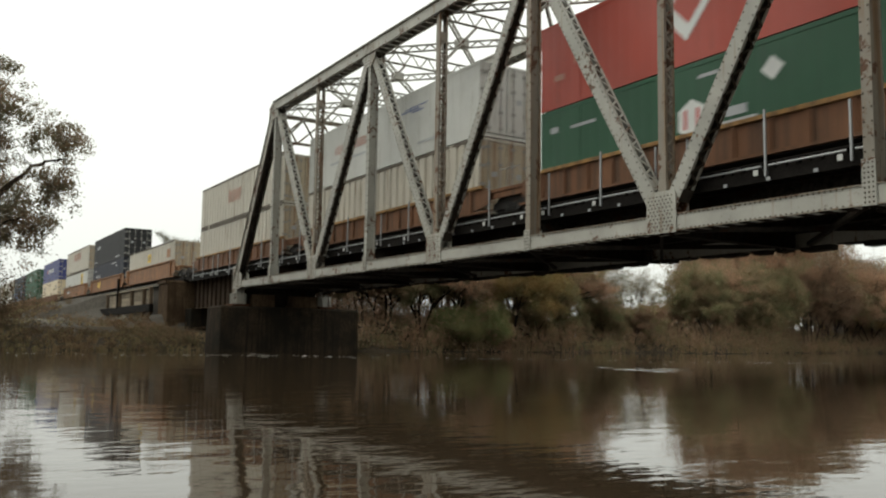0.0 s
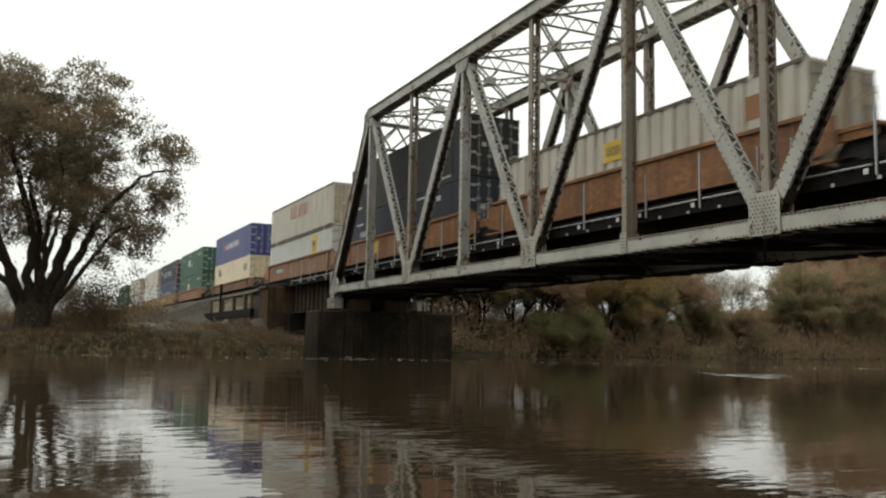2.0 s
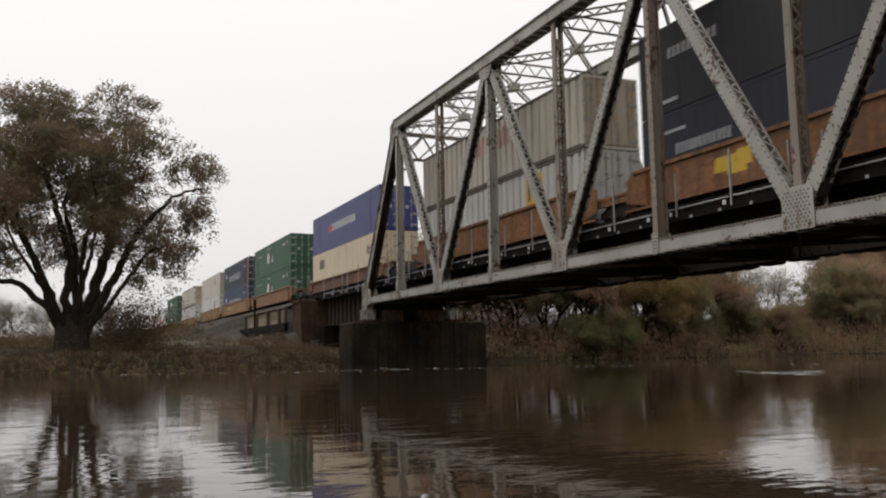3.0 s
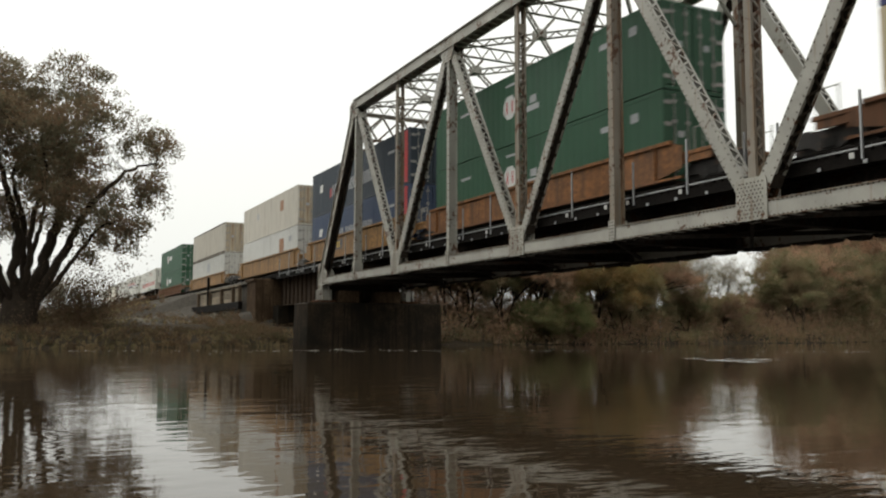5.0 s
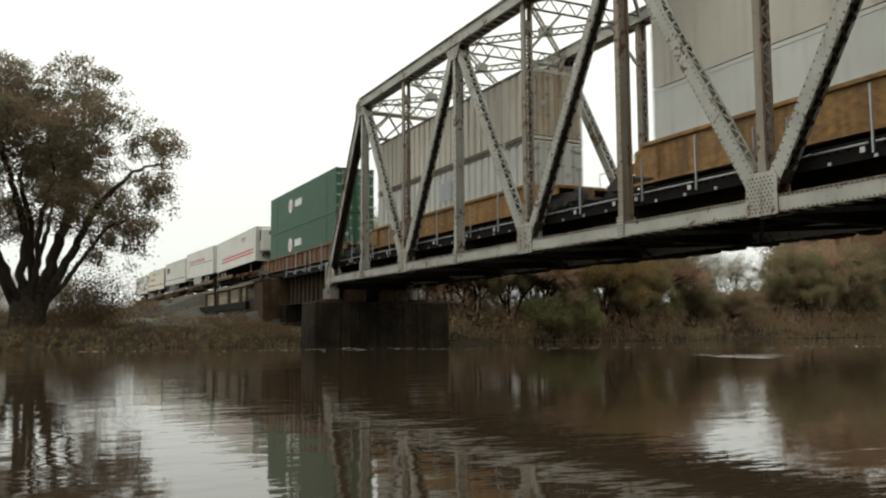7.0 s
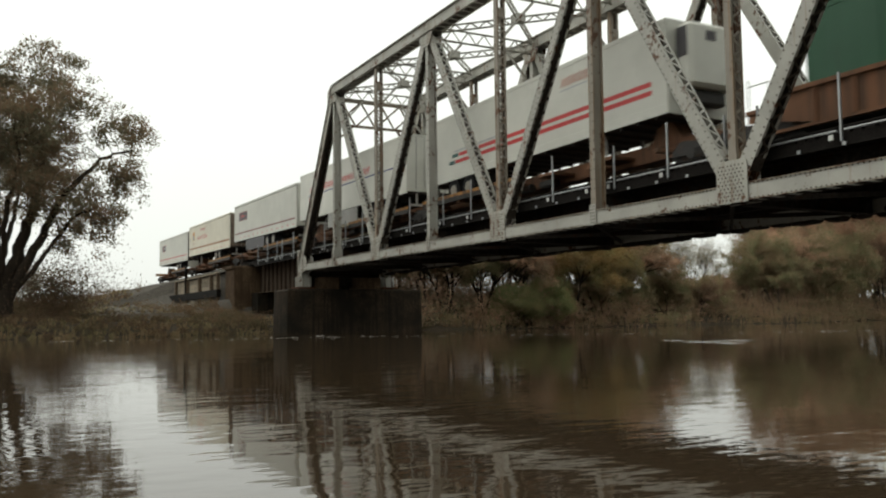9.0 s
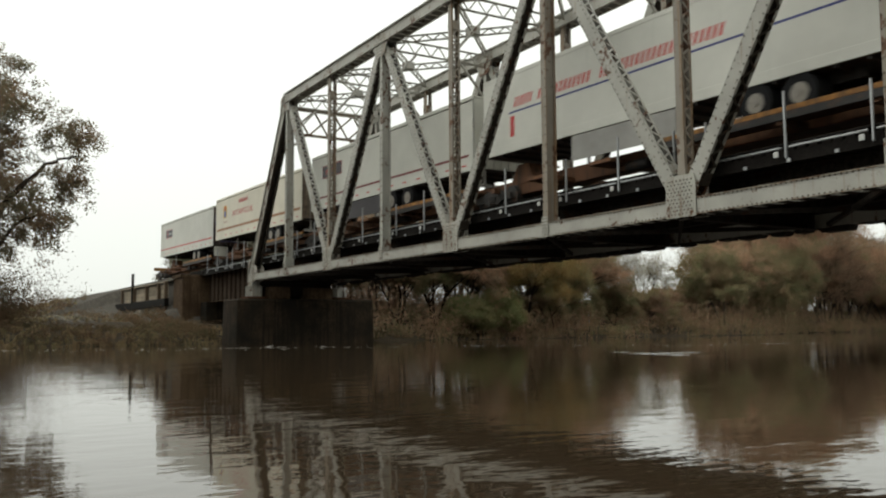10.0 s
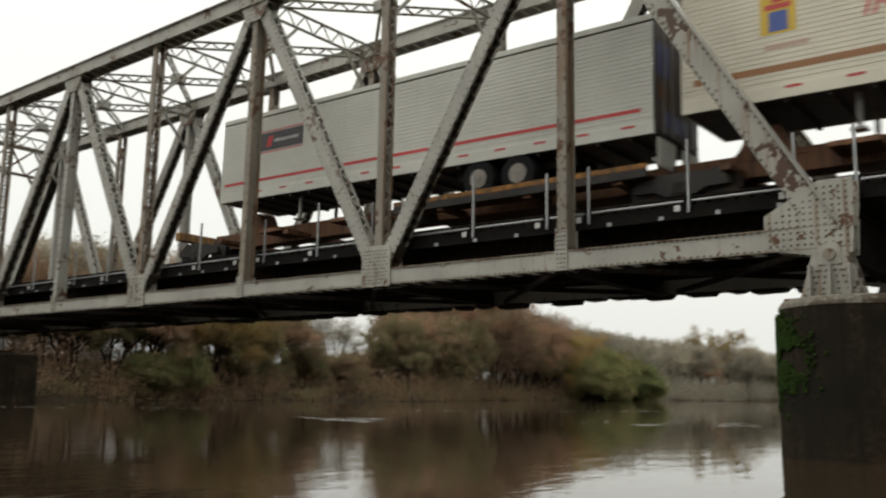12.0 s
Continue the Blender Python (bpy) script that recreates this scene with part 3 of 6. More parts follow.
# portals over the two ends, in the slope of the end posts
for k0, k1 in ((0, 1), (8, 7)):
    a = Vector((k0 * P, 0, ZB + 0.3))
    b = Vector((k1 * P, 0, ZT - 0.3))
    d = (a - b).normalized()
    for t in (0.5, 1.9):
        q = b + d * t
        bm = bmesh.new()
        bar(bm, (q.x, YN + 0.2, q.z), (q.x, YF - 0.2, q.z), 0.14, 0.1, (0, 0, 1))
        part("portal_strut", bm, M_STEEL_OLD, bridge)
    bm = bmesh.new()
    zigzag(bm, (b.x, YN + 0.3, b.z), (b.x, YF - 0.3, b.z), d * 0.5, d * 1.9, 1.25, 0.09, 0.06, (1, 0, 0), cross=True)
    part("portal_lattice", bm, M_STEEL_OLD, bridge)
    for s, y in ((1, YN), (-1, YF)):
        q0, q1 = b + d * 3.2, b + d * 1.95
        bm = bmesh.new()
        bar(bm, (q0.x, y + s * 0.2, q0.z), (q1.x, y + s * 1.3, q1.z), 0.12, 0.1, (1, 0, 0))
        part("portal_knee", bm, M_STEEL_OLD, bridge)

# floor: floor beams, stringers, bottom bracing, in the steel darkened for shade
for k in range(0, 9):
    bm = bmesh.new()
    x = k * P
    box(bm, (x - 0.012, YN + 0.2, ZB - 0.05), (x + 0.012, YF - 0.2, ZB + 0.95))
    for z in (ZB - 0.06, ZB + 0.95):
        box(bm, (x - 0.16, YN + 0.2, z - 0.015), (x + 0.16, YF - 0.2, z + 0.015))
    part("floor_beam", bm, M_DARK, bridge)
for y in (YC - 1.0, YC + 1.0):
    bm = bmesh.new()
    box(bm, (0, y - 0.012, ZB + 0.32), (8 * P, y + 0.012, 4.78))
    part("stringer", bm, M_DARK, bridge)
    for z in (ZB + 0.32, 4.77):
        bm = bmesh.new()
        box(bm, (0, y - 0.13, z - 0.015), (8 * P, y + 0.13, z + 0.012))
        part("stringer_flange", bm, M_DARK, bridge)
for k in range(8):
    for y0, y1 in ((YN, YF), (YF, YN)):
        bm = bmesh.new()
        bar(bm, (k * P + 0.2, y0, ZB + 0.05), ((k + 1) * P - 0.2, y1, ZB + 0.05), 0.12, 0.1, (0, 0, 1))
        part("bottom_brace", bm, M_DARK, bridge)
# ---- track: ties, rails, walkway edge ----
track = thing("railway_track", "open-deck railway track of dark ties and worn rails", "track")
for y in (YC - 0.75, YC + 0.75):
    bm = bmesh.new()
    for lo, hi, w in ((RAIL - 0.18, RAIL - 0.155, 0.07), (RAIL - 0.155, RAIL - 0.04, 0.01), (RAIL - 0.04, RAIL, 0.036)):
        box(bm, (-400, y - w, lo), (140, y + w, hi))
    part("rail", bm, M_RAIL, track)
tie_bm = bmesh.new()
box(tie_bm, (-0.115, -2.2, 0), (0.115, 2.2, 0.27), 0.012)
tie_me = bpy.data.meshes.new("tie")
tie_bm.to_mesh(tie_me)
tie_bm.free()
tie_me.materials.append(M_TIE)
for i in range(207):
    ob = new("tie", tie_me)
    ob.parent = track
    ob.location = (-16.1 + i * 0.305, YC - 0.02 + random.uniform(-0.04, 0.04), 4.79)
# walkway on the near side: edge plank, pipe rail in lengths, short posts, white plates
walkway = thing("walkway", "narrow walkway beside the track with galvanised pipe and short posts", "walkway")
bm = bmesh.new()
for i in range(3):
    box(bm, (-12, 0.62 + i * 0.15, 5.055), (8 * P + 1, 0.75 + i * 0.15, 5.095))
part("plank", bm, M_TIE, walkway)
bm = bmesh.new()
box(bm, (-12, 0.60, 4.62), (8 * P + 1, 0.635, 4.90))
part("edge_beam", bm, M_TIE, walkway)
# deep far beam, added to close the sky slit under the deck
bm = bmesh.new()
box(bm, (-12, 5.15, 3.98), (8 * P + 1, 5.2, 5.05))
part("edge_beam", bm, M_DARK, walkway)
for k in range(-2, 9):
    xs = [k * P - 0.7, k * P + 0.4, k * P + 2.75]
    for i, x in enumerate(xs):
        if x < -11.5:
            continue
        bm = bmesh.new()
        box(bm, (x - 0.028, 0.50, 4.72), (x + 0.028, 0.55, 6.05 if i < 2 else 6.3), 0.005)
        part("rail_post", bm, M_GALV, walkway)
        e = [xs[1], xs[2], (k + 1) * P - 0.7][i]
        bm = bmesh.new()
        rod(bm, (x + 0.08, 0.53, 4.97), (e - 0.12, 0.53, 4.97), 0.026, 8)
        part("pipe", bm, M_GALV, walkway)
        bm = bmesh.new()
        box(bm, (e - 0.30, 0.46, 4.76), (e - 0.17, 0.485, 4.89), 0.005)
        part("reflector_plate", bm, M_WHITE, walkway)
for i in range(40):
    x = -3 + i * 1.23
    bm = bmesh.new()
    box(bm, (x, 0.52, 4.62), (x + 0.1, 0.545, 4.70))
    part("tie_plate", bm, M_GALV, walkway)

# ---- piers, approach girder, abutment ----


def pier(name, x0, x1, y0, y1, top, label, nose, cap):
    t = thing(name, label, "bridge pier")
    cx, r = (x0 + x1) / 2, (x1 - x0) / 2

    def ring(grow, z):
        pts = []
        for i in range(13):
            a = math.pi * i / 12
            pts.append((cx - (r + grow) * math.cos(a), y0 - nose * (r + grow) * math.sin(a) - (1 - nose) * grow, z))
        for i in range(13):
            a = math.pi * i / 12
            pts.append((cx + (r + grow) * math.cos(a), y1 + nose * (r + grow) * math.sin(a) + (1 - nose) * grow, z))
        return pts

    def loft(name, rings, material, label=""):
        bm = bmesh.new()
        rows = [[bm.verts.new(p) for p in q] for q in rings]
        n = len(rows[0])
        for a, b in zip(rows, rows[1:]):
            for i in range(n):
                bm.faces.new((a[i], a[(i + 1) % n], b[(i + 1) % n], b[i]))
        bm.faces.new(rows[-1])
        bm.faces.new(rows[0][::-1])
        bmesh.ops.recalc_face_normals(bm, faces=bm.faces)
        return part(name, bm, material, t, label)

    zs = np.linspace(-2.5, top - 0.16, 9)
    loft("shaft", [ring(0.10 - 0.10 * (z + 2.5) / (top + 2.5) + 0.015 * noise.noise(Vector((z * 3, 1, 1))), z) for z in zs], M_CONC)
    loft("cap", [ring(0.012, top - 0.16), ring(0.0, top - 0.10), ring(-0.05, top - 0.03), ring(-0.12, top)], cap)
    return t


left_pier = pier("bridge_pier", -1.5, 1.15, -1.1, 7.4, ZB - 1.06, "dark water-stained concrete bridge pier at the bank", 0.06, M_CONC)
right_pier = pier("bridge_pier", 44.15, 46.65, -0.8, 6.6, ZB - 1.06, "stained concrete bridge pier with a mossy rounded nose", 1.0, M_CAP)
def moss(parent, cx, cy, r, seed, a0, a1, z0, z1, count):
    """Small cushions of moss that cling to a round pier nose."""
    rng = random.Random(seed)
    bm = bmesh.new()
    while count:
        a, z = rng.gauss((a0 + a1) / 2, (a1 - a0) / 3), rng.gauss((z0 + z1) / 2, (z1 - z0) / 3.2)
        if z > 2.36 or noise.noise(Vector((a * 0.06, z * 2.2, seed))) < -0.28:
            continue
        count -= 1
        a, k = radians(a), rng.uniform(0.012, 0.036)
        p = Vector((cx - (r + 0.02) * math.cos(a), cy - (r + 0.02) * math.sin(a), z))
        bmesh.ops.create_icosphere(bm, subdivisions=1, radius=k, matrix=Matrix.Translation(p) @ Matrix.Diagonal((1, 1, rng.uniform(0.8, 1.8), 1)))
    return tagged(part("moss_cushion", bm, M_MOSS, parent), kind="stuff")


moss(right_pier, 45.4, -0.8, 1.27, 4, 8, 55, 1.15, 2.1, 1900)
girder = thing("approach_girder", "short rusty plate girder span with stiffeners, beside the truss", "girder")
M_GIRDER = mat("rust_brown_girder", (0.07, 0.05, 0.036), 0.9, vary=0.35, vary_scale=1.0, streak=(0.05, 0.03, 0.02), streak_at=0.5, bump=0.2)
for y in (1.3, 4.5):
    bm = bmesh.new()
    box(bm, (-12.6, y - 0.012, 2.78), (-0.6, y + 0.012, 4.76))
    for z in (2.78, 4.76):
        box(bm, (-12.6, y - 0.18, z - 0.02), (-0.6, y + 0.18, z + 0.02))
    for i in range(13):
        x = -12.4 + i * 0.96
        box(bm, (x - 0.012, y - 0.14, 2.8), (x + 0.012, y + 0.14, 4.74))
    part("plate_girder", bm, M_GIRDER, girder)
bm = bmesh.new()
for x in (-11.5, -6.5, -1.2):
    box(bm, (x - 0.05, 1.3, 3.0), (x + 0.05, 4.5, 4.4))
part("cross_frame", bm, M_DARK, girder)
for y0, y1 in ((0.95, 2.2), (3.3, 4.9)):
    bm = bmesh.new()
    box(bm, (-0.45, y0, ZB - 1.06), (0.75, y1, ZB - 0.35), 0.04)
    part("pedestal", bm, M_ABUT, left_pier)
# dark beam across the pier, added to close the sky gap there
bm = bmesh.new()
box(bm, (-0.3, YN + 0.4, ZB - 0.9), (-0.1, YF - 0.4, ZB + 1.0))
part("backwall_beam", bm, M_DARK, left_pier)
bm = bmesh.new()
box(bm, (-1.2, 1.0, ZB - 1.06), (-0.5, 4.8, 2.76))
part("bearing_block", bm, M_CONC, girder)

abutment = thing("abutment", "weathered concrete abutment holding the railway bank", "abutment")
bm = bmesh.new()
box(bm, (-16.0, -0.5, -1.0), (-13.4, 6.3, 4.72), 0.05)
part("wall", bm, M_ABUT, abutment)
bm = bmesh.new()
box(bm, (-13.38, 0.8, -1.0), (-11.9, 5.2, 2.76), 0.03)
part("bearing_seat", bm, M_CONC, abutment)
bm = bmesh.new()
box(bm, (-16.1, -0.62, 4.55), (-13.5, 0.6, 4.78), 0.03)
part("coping", bm, M_ABUT, abutment)

# timber retaining wall along the foot of the bank
crib = thing("timber_retaining_wall", "dark timber beam and posts with bleached boards along the bank", "retaining wall")
bm = bmesh.new()
box(bm, (-36.0, -1.05, 2.55), (-16.4, -0.72, 3.15), 0.03)
part("beam", bm, M_TIE, crib, "dark creosoted beam")
for x in (-33, -28, -23.2, -19.0, -16.8):
    bm = bmesh.new()
    box(bm, (x - 0.14, -0.98, 1.4), (x + 0.14, -0.76, 4.45), 0.02)
    part("post", bm, M_TIMBER, crib)
for i in range(4):
    for j in range(3):
        x0, x1 = (-33, -28, -23.2, -19.0, -16.8)[i:i + 2]
        bm = bmesh.new()
        box(bm, (x0 + 0.15, -0.72 + random.uniform(-0.02, 0.02), 3.18 + j * 0.36), (x1 - 0.15, -0.64, 3.18 + j * 0.36 + 0.33), 0.01)
        part("board", bm, M_BOARD, crib)
bm = bmesh.new()
box(bm, (-33.5, -0.98, 4.34), (-16.5, -0.80, 4.42))
part("cap_rail", bm, M_BOARD, crib)

bm = bmesh.new()
for sx in range(60):
    x0, x1 = -16 - sx * 5.0, -16 - (sx + 1) * 5.0
    prof = [(-2.9, 4.60), (-1.9, 5.04), (1.9, 5.04), (2.9, 4.60)]
    for (ya, za), (yb, zb) in zip(prof, prof[1:]):
        vs = [bm.verts.new((x, YC + y, z)) for x, y, z in ((x0, ya, za), (x1, ya, za), (x1, yb, zb), (x0, yb, zb))]
        bm.faces.new(vs)
bmesh.ops.remove_doubles(bm, verts=bm.verts, dist=0.001)
ballast = part("ballast_bed", bm, M_GRAVEL)
tagged(ballast, "grey crushed-stone ballast under the track", "ballast", kind="structure")

# trackside sign and marker posts
M_FRAMEGREY = mat("weathered_sign_back", (0.16, 0.165, 0.17), 0.5, vary=0.2, vary_scale=5)
sign = thing("trackside_sign", "grey square sign on a thin mast beyond the track", "sign")
bm = bmesh.new()
rod(bm, (-45.0, 6.4, 3.0), (-45.0, 6.4, 9.2), 0.05, 8)
part("sign_post", bm, M_GALV, sign)
bm = bmesh.new()
box(bm, (-45.03, 6.0, 8.35), (-44.97, 6.8, 9.35), 0.01)
part("sign_plate", bm, M_FRAMEGREY, sign)
marker = thing("marker_post", "short dark timber marker post beside the track", "post")
bm = bmesh.new()
box(bm, (-28.1, -1.1, 3.0), (-27.9, -0.9, 5.6), 0.015)
part("post_body", bm, M_TIE, marker)

river_mark = thing("river_marker", "small white board on a post among the bank trees", "sign")
zb = ground_z(-5.4, 30.4)
bm = bmesh.new()
rod(bm, (-5.4, 30.4, zb - 0.3), (-5.4, 30.4, 2.4), 0.04, 8)
part("marker_pole", bm, M_GALV, river_mark)
bm = bmesh.new()
bar(bm, (-5.33, 30.35, 2.0), (-5.33, 30.35, 2.52), 0.36, 0.03, (0.64, 0.77, 0))
part("marker_board", bm, M_WHITE, river_mark)


# ---- trees and bank growth ----
def tube(vs, fs, path, radii, sides=6):
    k0 = len(vs)
    for i, (p, r) in enumerate(zip(path, radii)):
        d = (path[min(i + 1, len(path) - 1)] - path[max(i - 1, 0)])
        d = d.normalized() if d.length > 1e-6 else Vector((0, 0, 1))
        u = d.cross(Vector((0.31, 0.95, 0.1))).normalized()
        w = d.cross(u)
        for j in range(sides):
            a = 2 * math.pi * j / sides
            vs.append(p + (u * math.cos(a) + w * math.sin(a)) * r)
    for i in range(len(path) - 1):
        for j in range(sides):
            a, b = k0 + i * sides + j, k0 + i * sides + (j + 1) % sides
            fs.append((a, b, b + sides, a + sides))


def grow(rng, vs, fs, tips, start, way, length, radius, level, depth, droop, spread_deg, kids):
    n = 6 if level < 2 else 4
    path, p, d = [start], start, way.normalized()
    for i in range(n):
        wob = 0.16 + 0.06 * level
        d = (d + Vector((rng.uniform(-wob, wob), rng.uniform(-wob, wob), rng.uniform(-wob, wob) + (0.05 if level < 2 else -droop)))).normalized()
        p = p + d * length / n
        path.append(p)
    radii = [radius * (1 - 0.62 * i / n) for i in range(n + 1)]
    tube(vs, fs, path, radii, 8 if level == 0 else 6 if level == 1 else 4 if level == 2 else 3)
    if level >= depth - 1:
        tips += [(q, 1.0) for q in path[1:]]
    if level >= depth:
        return
    for c in range(kids[level]):
        u = 0.35 + 0.65 * (c + rng.random()) / kids[level] if level else 0.45 + 0.55 * (c + rng.random()) / kids[level]
        i = min(n - 1, int(u * n))
        q = path[i].lerp(path[i + 1], u * n - i)
        dd = (path[i + 1] - path[i]).normalized()
        side = Vector((rng.gauss(0, 1), rng.gauss(0, 1), rng.gauss(0, 0.6))).cross(dd).normalized()
        a = radians(spread_deg * rng.uniform(0.7, 1.25))
        grow(rng, vs, fs, tips, q, dd * math.cos(a) + side * math.sin(a), length * rng.uniform(0.48, 0.72), radii[i] * 0.62, level + 1, depth, droop, spread_deg, kids)


def leaf_cards(rng, tips, per_tip, around, size, fold=0.35):
    """Small folded leaf sprays scattered about the twigs."""
    npr = np.random.default_rng(rng.randrange(1 << 30))
    pts = np.array([tuple(t[0]) for t in tips])
    idx = np.repeat(np.arange(len(pts)), per_tip)
    c = pts[idx] + npr.normal(0, around, (len(idx), 3)) * np.array([1, 1, 0.7])
    m = len(c)
    u = npr.normal(0, 1, (m, 3))
    u /= np.linalg.norm(u, axis=1)[:, None]
    w = np.cross(u, npr.normal(0, 1, (m, 3)))
    w /= np.linalg.norm(w, axis=1)[:, None] + 1e-9
    s = size * npr.uniform(0.5, 1.25, (m, 1))
    nrm = np.cross(u, w)
    v = np.stack([c - u * s, c - w * s * 0.45 + nrm * s * fold * 0.5, c + u * s, c + w * s * 0.45 + nrm * s * fold * 0.5], 1).reshape(-1, 3)
    f = np.arange(m * 4).reshape(-1, 4)
    return v.tolist(), f.tolist()


def tree(name, seed, height, trunk, depth, kids, per_tip, around, size, leaf, label, category="tree", stems=1, spread_deg=42, droop=0.05, lean=0.5, group=""):
    rng = random.Random(seed)
    t = thing(name, label, category, group)
    vs, fs, tips = [], [], []
    for s in range(stems):
        a = 2 * math.pi * s / stems + rng.uniform(-0.4, 0.4)
        k = lean * rng.uniform(0.5, 1.0) if stems > 1 else 0.06
        base = Vector((math.cos(a) * trunk * (0.6 if stems > 1 else 0), math.sin(a) * trunk * (0.6 if stems > 1 else 0), -0.4))
        grow(rng, vs, fs, tips, base, Vector((math.cos(a) * k, math.sin(a) * k, 1)), height * rng.uniform(0.55, 0.66), trunk * rng.uniform(0.7, 1.0), 0, depth, droop, spread_deg, kids)
    raw("trunk", vs, fs, M_BARK, t, smooth=True)
    lv, lf = leaf_cards(rng, tips, per_tip, around, size)
    raw("crown", lv, lf, leaf, t)
    return t


def colonise(rng, nodes, parents, goals, step, reach, reached, rounds):
    """Twigs grow from the given limbs towards the goals, step by step, until each goal is reached."""
    npr = np.random.default_rng(rng.randrange(1 << 30))
    pts = np.array([tuple(p) for p in nodes])
    kids = [0] * len(nodes)
    far = np.linalg.norm(goals[:, None] - pts[None], axis=2)
    near, dist = far.argmin(1), far.min(1)
    alive = np.ones(len(goals), bool)
    for _ in range(rounds):
        act = alive & (dist < reach)
        if not act.any():
            break
        pull = np.zeros_like(pts)
        way = goals[act] - pts[near[act]]
        np.add.at(pull, near[act], way / (np.linalg.norm(way, axis=1)[:, None] + 1e-9))
        src = [int(i) for i in np.unique(near[act]) if kids[i] < 3]
        if not src:
            break
        d = pull[src] + npr.normal(0, 0.28, (len(src), 3))
        fresh = pts[src] + step * d / (np.linalg.norm(d, axis=1)[:, None] + 1e-9)
        k0 = len(pts)
        for i in src:
            kids[i] += 1
            kids.append(0)
            parents.append(i)
        pts = np.concatenate([pts, fresh])
        far = np.linalg.norm(goals[:, None] - fresh[None], axis=2)
        closer = far.min(1) < dist
        near[closer] = k0 + far.argmin(1)[closer]
        dist = np.minimum(dist, far.min(1))
        alive &= dist > reached
    return [Vector(p) for p in pts]


def limbs_mesh(vs, fs, nodes, parents, least, power, fixed):
    """Tubes along the branching, as thick as the twigs that each carries."""
    n = len(nodes)
    load, r = [0.0] * n, [0.0] * n
    kids = [[] for _ in range(n)]
    for i in range(n - 1, -1, -1):
        r[i] = max(load[i], least ** power) ** (1 / power)
        if parents[i] >= 0:
            load[parents[i]] += r[i] ** power
            kids[parents[i]].append(i)
    r = [max(r[i], fixed[i]) if i < len(fixed) else r[i] for i in range(n)]
    starts = [i for i in range(n) if parents[i] < 0]
    while starts:
        i = starts.pop()
        chain = [parents[i], i] if parents[i] >= 0 else [i]
        while kids[i]:
            kids[i].sort(key=lambda c: -r[c])
            starts += kids[i][1:]
            i = kids[i][0]
            chain.append(i)
        if len(chain) > 1:
            radii = [min(r[c], r[chain[1]]) for c in chain]
            tube(vs, fs, [nodes[c] for c in chain], radii, 10 if radii[0] > 0.2 else 6 if radii[0] > 0.06 else 4 if radii[0] > 0.025 else 3)


